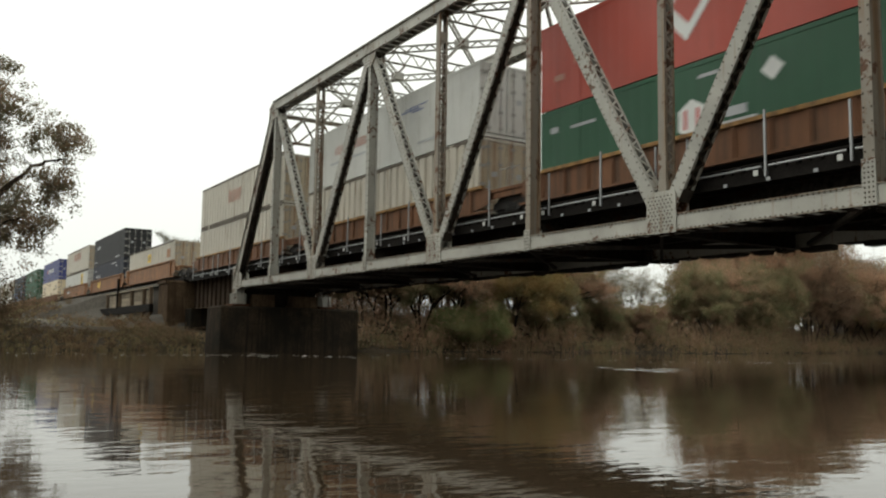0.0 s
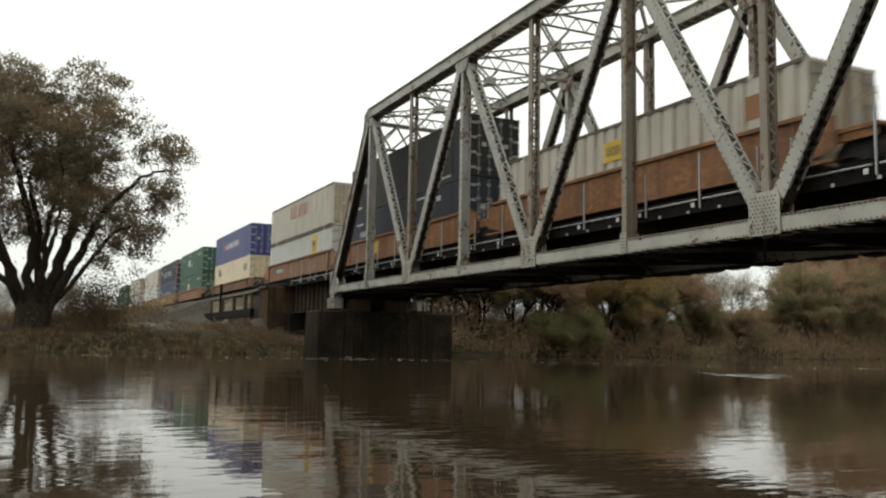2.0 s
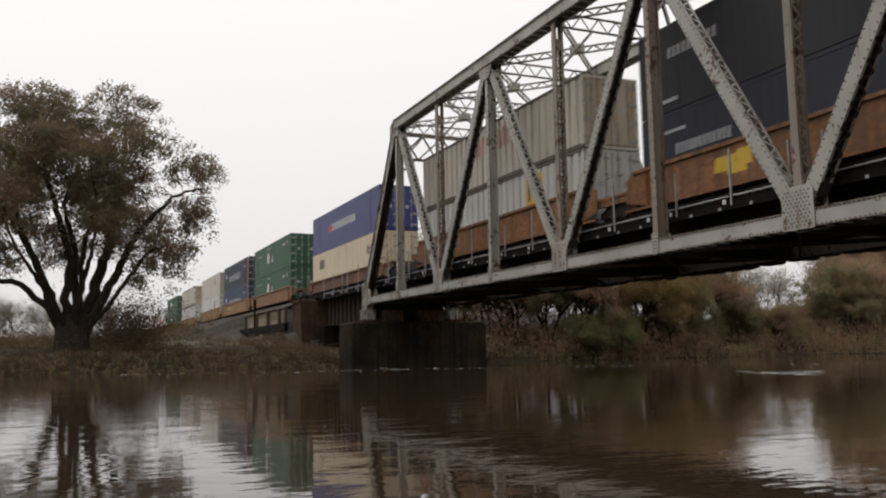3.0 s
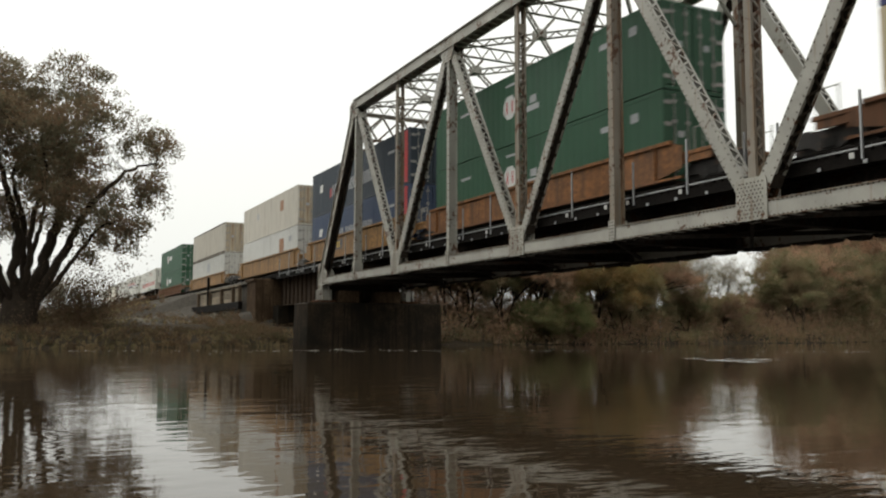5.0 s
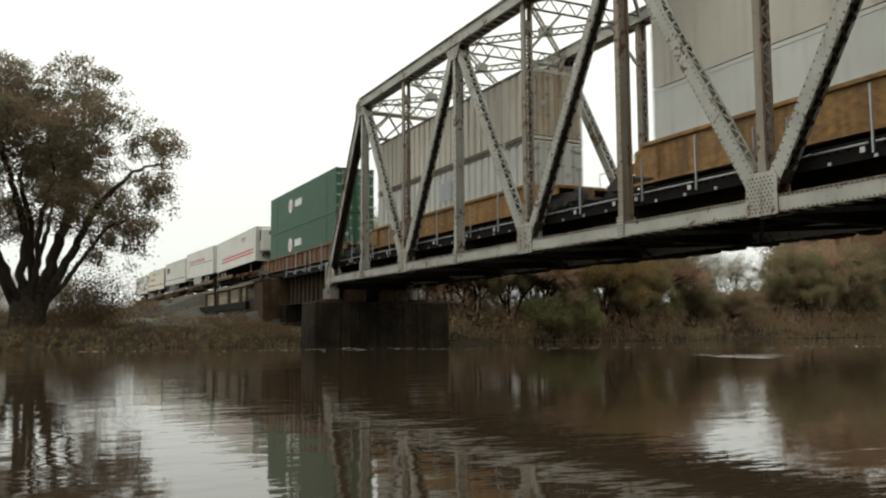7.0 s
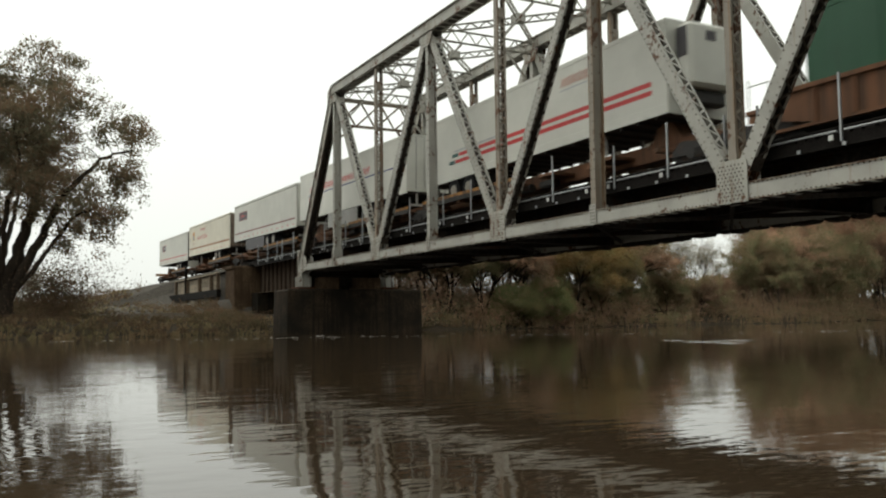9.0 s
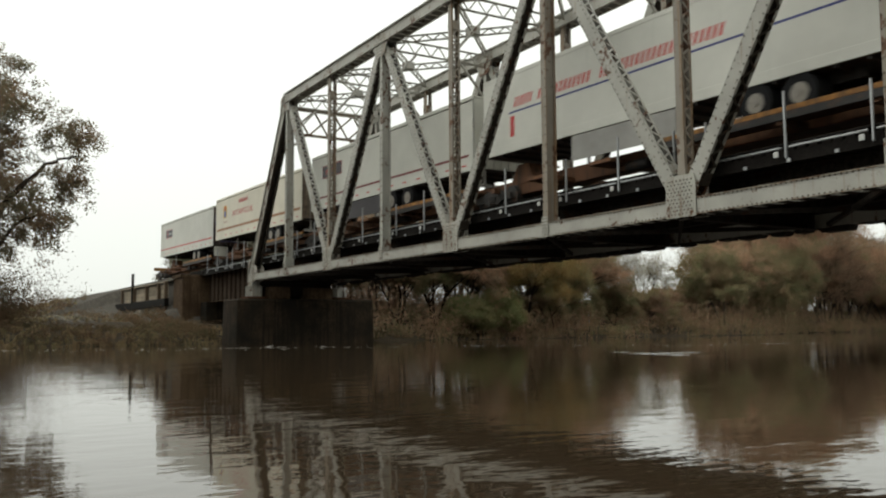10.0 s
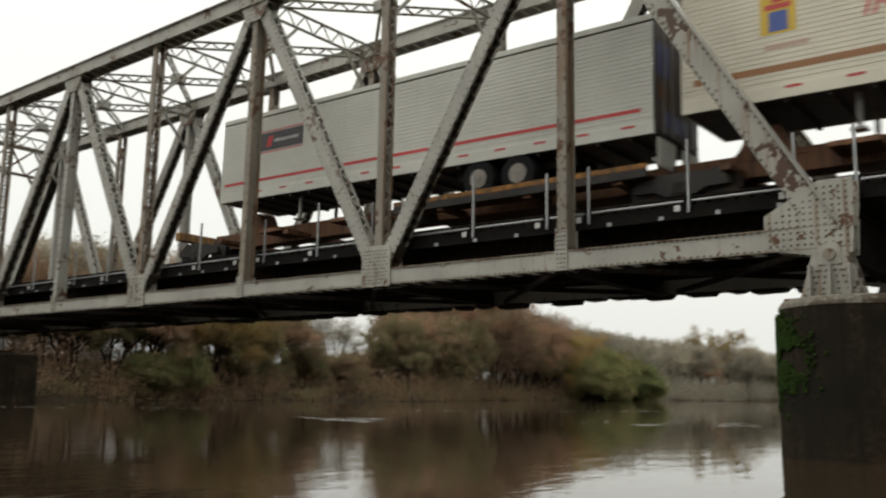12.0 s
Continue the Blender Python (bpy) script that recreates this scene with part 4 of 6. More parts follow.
def oak_tree(seed):
    """A broad oak: one stout butt that parts low into heavy limbs, leaves in lobes and clumps with gaps."""
    rng = random.Random(seed)
    t = thing("oak_tree", "large spreading oak with thinning brown-green leaves on the bank", "tree")
    # limbs: points x, y, z from the butt outwards, and the thickness at their foot
    limbs = (
        (0.46, (0, 0.4, 1.8), (0.2, 0.9, 3.4), (0.3, 1.9, 6.6), (0, 2.2, 9.4), (-0.2, 2.6, 12.0), (0, 2.6, 14.6)),
        (0.36, (0.2, 0.6, 1.6), (0.5, 1.2, 2.6), (0.9, 2.3, 5.0), (1.0, 3.5, 7.6), (0.8, 5.4, 9.7), (0.6, 7.4, 10.5)),
        (0.20, (0.3, 0.8, 1.4), (0.8, 1.6, 2.6), (1.2, 2.7, 4.3), (1.3, 4.0, 6.2), (1.0, 5.5, 6.9)),
        (0.34, (0.2, -0.2, 1.8), (0.5, -0.4, 3.4), (0.9, -0.2, 5.6), (1.0, -0.8, 7.7), (0.8, -1.6, 10.4), (0.5, -2.2, 13.6)),
        (0.28, (-0.2, 0.0, 1.8), (-0.6, 0.1, 4.0), (-1.2, 0.0, 6.6), (-1.2, -0.7, 9.2), (-1.2, 0.1, 12.4)),
        (0.32, (0.0, -0.6, 1.6), (0.2, -1.2, 3.0), (0.5, -1.9, 5.2), (0.4, -2.8, 7.2), (0, -3.8, 10.2), (0, -4.6, 12.4)),
        (0.26, (0.0, -0.7, 1.5), (0.4, -1.3, 2.9), (0.6, -2.8, 4.2), (0.7, -4.2, 4.6), (0.6, -6.4, 6.2), (0.2, -8.0, 7.2)),
        (0.24, (0.5, 0.1, 1.6), (1.4, 0.3, 3.2), (3.0, 0.4, 6.0), (4.4, 0.9, 8.6), (5.2, 0.6, 10.6)),
        (0.22, (0.4, -0.3, 1.6), (1.6, -1.2, 3.6), (3.4, -2.4, 6.0), (5.0, -3.6, 8.0)),
        (0.26, (-0.5, 0, 1.6), (-1.6, 0.3, 3.6), (-3.4, 1.0, 6.8), (-4.8, 1.4, 10.0)),
        (0.22, (-0.4, -0.4, 1.6), (-1.8, -1.6, 4.0), (-3.6, -3.4, 7.0), (-4.4, -4.6, 9.6)),
    )
    # lobes of the crown: x, y, z, half-widths along y and z
    lobes = (
        (0, 2.3, 14.9, 2.2, 1.8), (0.3, 4.2, 13.6, 1.1, 1.2), (0, -2.3, 14.6, 3.0, 1.8), (0.4, -2.6, 11.0, 3.0, 2.3), (0.3, 2.4, 10.4, 2.1, 1.8), (0, 0.2, 12.8, 1.7, 1.6),
        (0.4, 5.7, 13.1, 1.3, 0.9), (0.6, 6.8, 11.3, 2.1, 1.15), (0.6, 6.8, 8.5, 1.4, 1.6), (0.8, 5.4, 8.8, 1.7, 1.4), (1.0, 5.0, 6.2, 2.0, 1.3), (1.0, 5.3, 4.4, 0.9, 0.9), (1.3, 3.7, 5.0, 1.2, 1.1), (1.4, 2.9, 8.2, 1.3, 1.0), (0.8, -1.6, 7.0, 1.3, 1.0),
        (1.2, 1.9, 6.7, 1.5, 1.2), (1.0, 0.4, 9.2, 1.5, 1.4), (0.6, -4.4, 5.8, 2.0, 1.4), (0.3, -6.2, 10.2, 2.8, 2.8), (0.2, -8.2, 7.6, 2.2, 2.2), (0.6, -6.4, 4.6, 1.5, 0.9),
        (5.0, 0.8, 10.6, 2.2, 1.9), (4.2, 1.6, 7.6, 1.8, 1.5), (5.2, -3.8, 8.4, 2.4, 1.9), (3.6, -2.2, 12.0, 2.2, 1.7), (3.0, 3.2, 12.2, 1.7, 1.5),
        (-4.8, 1.4, 10.4, 2.6, 2.2), (-4.6, -4.4, 9.8, 2.6, 2.2), (-3.0, -0.6, 13.4, 2.4, 1.8), (-4.0, 4.4, 8.2, 1.9, 1.6), (-6.0, -1.2, 7.4, 2.2, 1.7),
    )
    nodes, parents, fixed = [], [], []
    for r0, *pts in limbs:
        pts = [Vector(p) for p in pts]
        total = sum((q - p).length for p, q in zip(pts, pts[1:]))
        run, first = 0.0, True
        for p, q in zip(pts, pts[1:]):
            n = max(2, round((q - p).length / 0.45))
            for i in range(n):
                w = p.lerp(q, i / n) + Vector([rng.gauss(0, 0.05) for _ in range(3)])
                parents.append(-1 if first else len(nodes) - 1)
                nodes.append(w)
                u = (run + (q - p).length * i / n) / total
                fixed.append(0.76 * r0 * (1 - u) ** 0.8 + 0.03)
                first = False
            run += (q - p).length
    goals = []
    for x, y, z, ry, rz in lobes:
        for i in range(int(20 * ry * ry * rz / 1.6)):
            d = Vector([rng.gauss(0, 1) for _ in range(3)]).normalized() * rng.random() ** 0.38
            p = Vector((x + d.x * ry * 0.95, y + d.y * ry, z + d.z * rz))
            if noise.noise(p * 0.62 + Vector((seed, 4, 0))) > -0.22:
                goals.append(tuple(p))
    goals = np.array(goals)
    nodes = colonise(rng, nodes, parents, goals, 0.30, 4.2, 0.42, 90)
    vs, fs = [], []
    limbs_mesh(vs, fs, nodes, parents, 0.011, 2.1, fixed)
    tube(vs, fs, [Vector((0, 0, z)) for z in (-0.8, -0.2, 0.3, 0.9, 1.6, 2.3, 3.0)], [1.75, 1.32, 1.10, 1.0, 0.95, 0.82, 0.40], 14)
    raw("trunk", vs, fs, M_BARK, t, smooth=True)
    lv, lf = leaf_cards(rng, [(Vector(g), 1.0) for g in goals], 62, 0.26, 0.098)
    raw("crown", lv, lf, M_OAK, t)
    return t


oak_tree(11).matrix_basis = pose(-6.0, -16.0, 0.75)
# thicket of ivy round the foot of the oak, and the woods along the bank
kinds = [
    tree("bank_tree", 21, 11.0, 0.22, 3, (7, 5, 4), 35, 0.30, 0.11, M_LEAF_GREEN, "dull green willow on the river bank", stems=3, lean=0.45, group="trees along the bank"),
    tree("bank_tree", 22, 12.5, 0.26, 3, (8, 5, 4), 26, 0.30, 0.105, M_LEAF_BROWN, "brown autumn tree on the river bank", stems=2, lean=0.35, group="trees along the bank"),
    tree("bank_tree", 23, 9.0, 0.18, 3, (7, 5, 4), 33, 0.28, 0.105, M_LEAF_GREEN, "low bushy green tree on the river bank", stems=4, lean=0.6, group="trees along the bank"),
    tree("bank_tree", 24, 13.0, 0.22, 3, (8, 5, 4), 14, 0.28, 0.09, M_LEAF_BROWN, "half-bare brown tree on the river bank", stems=2, lean=0.3, group="trees along the bank"),
    tree("bank_tree", 25, 10.0, 0.20, 3, (7, 5, 4), 27, 0.3, 0.105, M_LEAF_YELLOW, "yellowing tree on the river bank", stems=2, lean=0.35, group="trees along the bank"),
    tree("bank_tree", 26, 6.5, 0.14, 3, (7, 5, 4), 50, 0.34, 0.12, M_LEAF_BUSH, "rounded fresh green bush at the water's edge", stems=5, lean=0.7, group="trees along the bank"),
    tree("bank_tree", 27, 12.5, 0.24, 3, (8, 5, 4), 16, 0.42, 0.17, M_LEAF_FAR, "thin grey-brown tree at the river's bend, leaves paled for haze", stems=2, lean=0.35, group="trees along the bank"),
    tree("bank_tree", 28, 11.5, 0.20, 3, (8, 6, 5), 4, 0.35, 0.10, M_LEAF_FAR, "nearly bare grey tree on the river bank, leaves paled for haze", stems=2, lean=0.3, group="trees along the bank"),
    tree("bank_tree", 29, 10.5, 0.26, 3, (7, 5, 4), 48, 0.32, 0.12, M_LEAF_DARK, "dense grey-green tree beyond the railway", stems=3, lean=0.5, group="trees along the bank"),
]
SPOTS = []
rng = random.Random(5)
for i in range(46):  # front row, close to the water
    y = 12 + i * 1.9 + rng.uniform(-0.8, 0.8)
    SPOTS.append((shore_x(y) - 2.5 - rng.uniform(0, 3), y, rng.choice([0, 1, 2, 3, 4, 1]), rng.uniform(0.6, 0.95)))
for i in range(40):  # taller trees behind
    y = 14 + i * 2.6 + rng.uniform(-1, 1)
    SPOTS.append((shore_x(y) - 8 - rng.uniform(0, 9), y, rng.choice([0, 3, 1, 3, 4, 3]) if y > 30 else rng.choice([6, 3, 6]), rng.uniform(0.95, 1.2) * (1 if y > 30 else 0.78)))
# kind 6 carries the leaf colour paled for haze
for i in range(26):
    y = 90 + i * 6.0
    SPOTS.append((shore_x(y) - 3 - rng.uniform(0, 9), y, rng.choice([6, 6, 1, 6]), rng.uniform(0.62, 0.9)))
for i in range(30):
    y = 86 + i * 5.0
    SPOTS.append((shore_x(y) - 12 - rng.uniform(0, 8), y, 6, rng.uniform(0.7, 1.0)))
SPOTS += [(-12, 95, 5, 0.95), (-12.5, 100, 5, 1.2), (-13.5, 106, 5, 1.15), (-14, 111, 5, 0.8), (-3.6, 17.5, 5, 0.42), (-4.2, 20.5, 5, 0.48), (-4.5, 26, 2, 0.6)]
SPOTS += [(66 + 3 * (i % 2), -42 + i * 8.0, i % 2, 1.5) for i in range(14) if abs(-42 + i * 8.0 - YC) > 5]  # unseen trees added behind the near bank to block low sky light
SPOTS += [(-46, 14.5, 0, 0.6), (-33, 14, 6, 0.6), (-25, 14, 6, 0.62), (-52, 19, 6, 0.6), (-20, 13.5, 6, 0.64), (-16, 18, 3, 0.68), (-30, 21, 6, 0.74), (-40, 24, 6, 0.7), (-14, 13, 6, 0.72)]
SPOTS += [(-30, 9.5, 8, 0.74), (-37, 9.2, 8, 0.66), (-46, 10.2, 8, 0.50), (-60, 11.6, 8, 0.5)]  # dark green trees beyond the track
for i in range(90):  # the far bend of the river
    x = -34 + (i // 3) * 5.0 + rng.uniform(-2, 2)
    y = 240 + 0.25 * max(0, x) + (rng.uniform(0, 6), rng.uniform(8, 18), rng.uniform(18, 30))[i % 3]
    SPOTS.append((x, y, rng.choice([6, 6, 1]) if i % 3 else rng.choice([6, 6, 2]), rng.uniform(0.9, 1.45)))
SPOTS += [(-95 - 7 * (i % 3), -34 + i * 3.4, 7, rng.uniform(0.55, 0.8)) for i in range(8)]  # beyond the oak


# heights fit the camera's skyline: lower towards the far bend, a break showing sky
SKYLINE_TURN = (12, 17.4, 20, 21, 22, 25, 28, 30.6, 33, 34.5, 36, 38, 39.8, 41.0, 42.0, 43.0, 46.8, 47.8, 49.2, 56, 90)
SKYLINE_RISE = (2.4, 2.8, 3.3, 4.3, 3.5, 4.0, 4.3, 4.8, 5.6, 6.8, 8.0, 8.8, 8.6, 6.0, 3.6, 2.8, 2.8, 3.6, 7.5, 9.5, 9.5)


def skyline_height(x, y):
    """Tree height at a place that meets the skyline angle seen from the camera."""
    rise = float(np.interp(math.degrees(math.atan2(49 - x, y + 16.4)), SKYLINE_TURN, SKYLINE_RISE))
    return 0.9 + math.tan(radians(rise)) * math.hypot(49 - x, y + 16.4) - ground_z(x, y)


BARE = [(shore_x(y) - d, y, 7, s) for y, d, s in ((33, 12, 0.55), (36.5, 6, 0.45), (40, 16, 0.62), (44, 10, 0.55), (48, 17, 0.62))]  # thin trees in the break
BARE.append((-33, 198, 4, 1.45))
TALL = [max(v.co.z for c in k.children for v in c.data.vertices) for k in kinds]
SPOTS = [(x, y, k, s if y < 10 or x > 60 else s if k == 5 else min(1.6, rng.uniform(0.82, 1.06) * skyline_height(x, y) / TALL[k]) if s > 0.94 or y > 200 else min(s, 0.97 * skyline_height(x, y) / TALL[k])) for x, y, k, s in SPOTS]
used = set()
for x, y, k, s in SPOTS + BARE:
    m = pose(x, y, ground_z(x, y) - 0.1, 0, 0, rng.uniform(0, 360))
    if k in used:
        ob = copy_thing(kinds[k], m)
    else:
        ob, _ = kinds[k], used.add(k)
        ob.matrix_basis = m
    ob.scale = (s * rng.uniform(0.9, 1.15), s * rng.uniform(0.9, 1.15), s)


def growth(name, label, seed, count, place, height, blade, material, sprays):
    """Brush or reeds as one mesh of many narrow blades or sprays."""
    rng = np.random.default_rng(seed)
    vs, fs = [], []
    for i in range(count):
        x, y = place(rng)
        z = ground_z(x, y)
        if z < -0.12:
            continue
        h = height * rng.uniform(0.4, 1.2)
        for j in range(sprays):
            a, k = rng.uniform(0, 6.28), rng.uniform(0.1, 0.75)
            b = np.array([x, y, z]) + rng.normal(0, 0.16 * height, 3) * [1, 1, 0.15]
            tip = b + np.array([math.cos(a) * k, math.sin(a) * k, 1]) * h * rng.uniform(0.5, 1.0)
            w = np.array([-math.sin(a), math.cos(a), 0]) * blade * rng.uniform(0.6, 1.3)
            mid = (b + tip) / 2 + [0, 0, 0.12 * h]
            n = len(vs)
            vs += [b - w * 0.5, b + w * 0.5, mid + w, mid - w, tip]
            fs += [(n, n + 1, n + 2, n + 3), (n + 3, n + 2, n + 4)]
    ob = raw(name, vs, fs, material)
    return tagged(ob, label, "vegetation", kind="stuff")


def thicket(name, label, seed, count, place, height, leaf, material, cards):
    """Low bushes: rounded clumps of small leaf sprays, as one mesh."""
    rng = np.random.default_rng(seed)
    vs = []
    for i in range(count):
        x, y = place(rng)
        z = ground_z(x, y)
        if z < -0.1:
            continue
        h = height * rng.uniform(0.45, 1.25)
        c = np.array([x, y, z + 0.42 * h]) + rng.normal(0, 1, (cards, 3)) * np.array([0.42, 0.42, 0.33]) * h
        c[:, 2] = np.maximum(c[:, 2], z + 0.03)
        u = rng.normal(0, 1, (cards, 3))
        u /= np.linalg.norm(u, axis=1)[:, None]
        w = np.cross(u, rng.normal(0, 1, (cards, 3)))
        w /= np.linalg.norm(w, axis=1)[:, None] + 1e-9
        s = leaf * rng.uniform(0.5, 1.3, (cards, 1))
        vs.append(np.stack([c - u * s, c - w * s * 0.5, c + u * s, c + w * s * 0.5], 1).reshape(-1, 3))
    vs = np.concatenate(vs)
    return tagged(raw(name, vs.tolist(), np.arange(len(vs)).reshape(-1, 4).tolist(), material), label, "vegetation", kind="stuff")


def along_shore(y0, y1, back):
    def f(rng):
        y = rng.uniform(y0, y1)
        return shore_x(y) - back * rng.random() ** 1.5 + 0.2, y
    return f


def bank_place(rng):
    """A spot for brush on the bank: in drifts, and off the stony slope beside the abutment."""
    while True:
        x, y = rng.uniform(-75, -4), rng.uniform(-26, -4.5)
        if not (x > -36 and y > -10.5) and noise.noise(Vector((x * 0.16, y * 0.22, 5))) > -0.12:
            return x, y


def rubble(seed, count):
    """Broken stones and lumps of concrete on the slope below the track."""
    rng = random.Random(seed)
    bm = bmesh.new()
    while count:
        x, y = rng.uniform(-34, -13.5), rng.uniform(-9.5, -1.8)
        z = ground_z(x, y)
        if z < 0.05:
            continue
        count -= 1
        r = rng.uniform(0.06, 0.2) if rng.random() < 0.85 else rng.uniform(0.2, 0.42)
        m = Matrix.Translation((x, y, z + r * 0.2)) @ Euler([rng.uniform(0, 6.3) for _ in range(3)]).to_matrix().to_4x4() @ Matrix.Diagonal((r, r * rng.uniform(0.6, 1.0), r * rng.uniform(0.45, 0.8), 1))
        new_verts = bmesh.ops.create_icosphere(bm, subdivisions=1, radius=1.0, matrix=m)["verts"]
        for v in new_verts:
            v.co += Vector([rng.uniform(-0.16, 0.16) * r for _ in range(3)])
    return tagged(part("rubble", bm, M_CAP), "broken stones and concrete lumps on the slope", "rubble", kind="stuff")


rubble(19, 420)
thicket("shore_brush", "dry brown brush along the water's edge", 3, 1100, along_shore(-50, 12, 7), 0.42, 0.05, M_BRUSH, 70)
growth("shore_grass", "dry grass and leaf litter above the water's edge", 34, 2600, along_shore(-50, 10, 5), 0.32, 0.03, M_REED, 7)
thicket("bank_thicket", "brown undergrowth below the bank trees", 4, 480, along_shore(9, 130, 16), 2.4, 0.075, M_LEAF_BROWN, 190)
thicket("bank_thicket", "green undergrowth below the bank trees", 6, 300, along_shore(9, 130, 14), 1.8, 0.075, M_LEAF_GREEN, 180)
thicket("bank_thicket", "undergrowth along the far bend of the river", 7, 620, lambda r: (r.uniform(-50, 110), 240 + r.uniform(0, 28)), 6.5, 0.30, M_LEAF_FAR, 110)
thicket("bank_thicket", "undergrowth along the upper reach of the river, paled for haze", 14, 640, along_shore(92, 262, 14), 4.2, 0.17, M_LEAF_FAR, 150)
growth("reed_bed", "tall dry reeds and grasses at the water's edge", 31, 800, along_shore(11, 125, 4.5), 1.0, 0.03, M_REED, 9)
thicket("bank_thicket", "tall brown thicket behind the abutment", 33, 150, lambda r: (r.uniform(-26, -2.5), r.uniform(8.5, 24)), 3.6, 0.09, M_LEAF_BROWN, 240)
thicket("bank_brush", "brown brush at the foot of the abutment", 21, 110, lambda r: (r.uniform(-17, -1.8), r.uniform(-4.5, -1.4)), 0.6, 0.06, M_BRUSH, 90)
thicket("bank_brush", "brown brush scattered down the gravel slope", 22, 45, lambda r: (r.uniform(-46, -16), r.uniform(-6.0, -2.2)), 0.7, 0.06, M_BRUSH, 80)
thicket("bank_brush", "low brown brush over the slope of the railway bank", 12, 760, bank_place, 1.2, 0.07, M_BRUSH, 90)
growth("bank_grass", "thin grass on the railway bank", 5, 2200, lambda r: (r.uniform(-75, -12), r.uniform(-24, -3.5)), 0.3, 0.03, M_REED, 8)
growth("bank_grass", "patches of green grass on the railway bank", 8, 1600, lambda r: (r.uniform(-80, -18), r.uniform(-16, -4)), 0.3, 0.03, M_LEAF_GREEN, 8)
thicket("ivy_thicket", "dark leafy thicket round the oak's foot", 9, 22, lambda r: (-7.0 + r.normal(0, 0.7), -12.7 + r.normal(0, 0.45)), 3.4, 0.07, M_BRUSH, 650)


def foam(seed, count):
    """A thin line of flecks along the edge of the current, and a few strays."""
    rng = np.random.default_rng(seed)
    vs, fs = [], []
    for i in range(count):
        u = rng.random()
        y = -14 + 70 * rng.random() ** 1.2
        x = float(np.interp(y, (-14, -4, 4, 14, 30, 56), (8.5, 11.5, 14.5, 21, 26, 28))) + 0.5 * math.sin(y * 0.6) + rng.normal(0, 0.25 if u < 0.7 else 1.4 if u < 0.93 else 5.0)
        a, n = rng.uniform(0.01, 0.032), len(vs)
        l = a * rng.uniform(1.5, 5)
        for k in range(6):
            t = k * math.pi / 3 + rng.uniform(-0.3, 0.3)
            vs.append((x + a * math.cos(t) + 0.6 * l * math.sin(t), y + l * math.sin(t), 0.006 + 0.01 * rng.random()))
        fs.append(tuple(range(n, n + 6)))
    return tagged(raw("foam_fleck", vs, fs, M_FOAM), "small pale flecks of foam drifting on the river", "foam", kind="stuff")


def riffle(seed, count, cx, cy, along, across):
    """Low smooth wavelets where the current breaks, turned across the camera's view."""
    rng = np.random.default_rng(seed)
    d, e = np.array((0.72, 0.69, 0)), np.array((-0.69, 0.72, 0))
    vs, fs = [], []
    for i in range(count):
        c = np.array((cx, cy, 0.0)) + d * rng.normal(0, along) + e * rng.normal(0, across)
        l, w, h = rng.uniform(0.2, 0.8), rng.uniform(0.04, 0.10), rng.uniform(0.004, 0.009)
        n, m = len(vs), 8
        for k in range(m + 1):
            u = 2 * k / m - 1
            q, b = c + d * u * l + e * 0.06 * math.sin(3 * u + i), 1 - u * u
            vs += [q - e * w * b - [0, 0, 0.004], q + [0, 0, h * b - 0.003], q + e * w * b - [0, 0, 0.004]]
        for k in range(m):
            a = n + 3 * k
            fs += [(a, a + 3, a + 4, a + 1), (a + 1, a + 4, a + 5, a + 2)]
    return tagged(raw("riffle", vs, fs, M_WATER, smooth=True), "low bright wavelets on the brown river", "ripple", kind="stuff")


M_FOAM = mat("river_foam", (0.62, 0.60, 0.54), 0.8, vary=0.15, vary_scale=3)
foam(17, 330)
riffle(41, 40, 29.3, 4.4, 0.9, 1.1)
riffle(42, 22, 36.0, 11.5, 4.0, 2.0)


# ---- the train ----
SPEED = 27.0
MOVERS = []          # thing, its place along the track at the start, its height
BOX_L, BOX_W, BOX_H = 16.15, 2.59, 2.90


def paint(name, base, dirt=(0.16, 0.13, 0.10), vary=0.10, at=0.60, rough=0.5):
    return mat(name, base, rough, spots=tuple(0.5 * (a + b) for a, b in zip(base, dirt)), spot_scale=0.9, spot_at=0.62, spot_soft=0.2, vary=vary, vary_scale=0.5, streak=dirt, streak_at=at, bump=0.06, bump_scale=6)


M_RED = paint("red_container_paint", (0.36, 0.052, 0.032), (0.14, 0.05, 0.035))
M_GREEN = paint("green_container_paint", (0.016, 0.075, 0.036), (0.025, 0.05, 0.033), rough=0.62)
M_CREAM = paint("cream_container_paint", (0.475, 0.44, 0.37), (0.25, 0.195, 0.13), at=0.54)
M_OFFW = paint("off_white_container_paint", (0.51, 0.51, 0.48), (0.29, 0.28, 0.225), at=0.56)
M_CHAR = paint("charcoal_container_paint", (0.011, 0.011, 0.0125), (0.022, 0.020, 0.018), rough=0.72)
M_NAVYG = paint("dark_slate_container_paint", (0.012, 0.015, 0.027), (0.022, 0.022, 0.022), rough=0.72)
M_NAVY = paint("navy_container_paint", (0.024, 0.032, 0.15), (0.04, 0.04, 0.08))
M_BLUE = paint("blue_container_paint", (0.030, 0.052, 0.105), (0.04, 0.05, 0.06), rough=0.62)
M_TEAL = paint("dark_teal_container_paint", (0.018, 0.030, 0.045), (0.03, 0.035, 0.04), rough=0.62)
M_TAN = paint("tan_container_paint", (0.60, 0.50, 0.34), (0.32, 0.24, 0.15), at=0.56)
M_ORANGE = paint("orange_brown_car_paint", (0.30, 0.122, 0.036), (0.09, 0.044, 0.02), vary=0.35, at=0.46, rough=0.65)
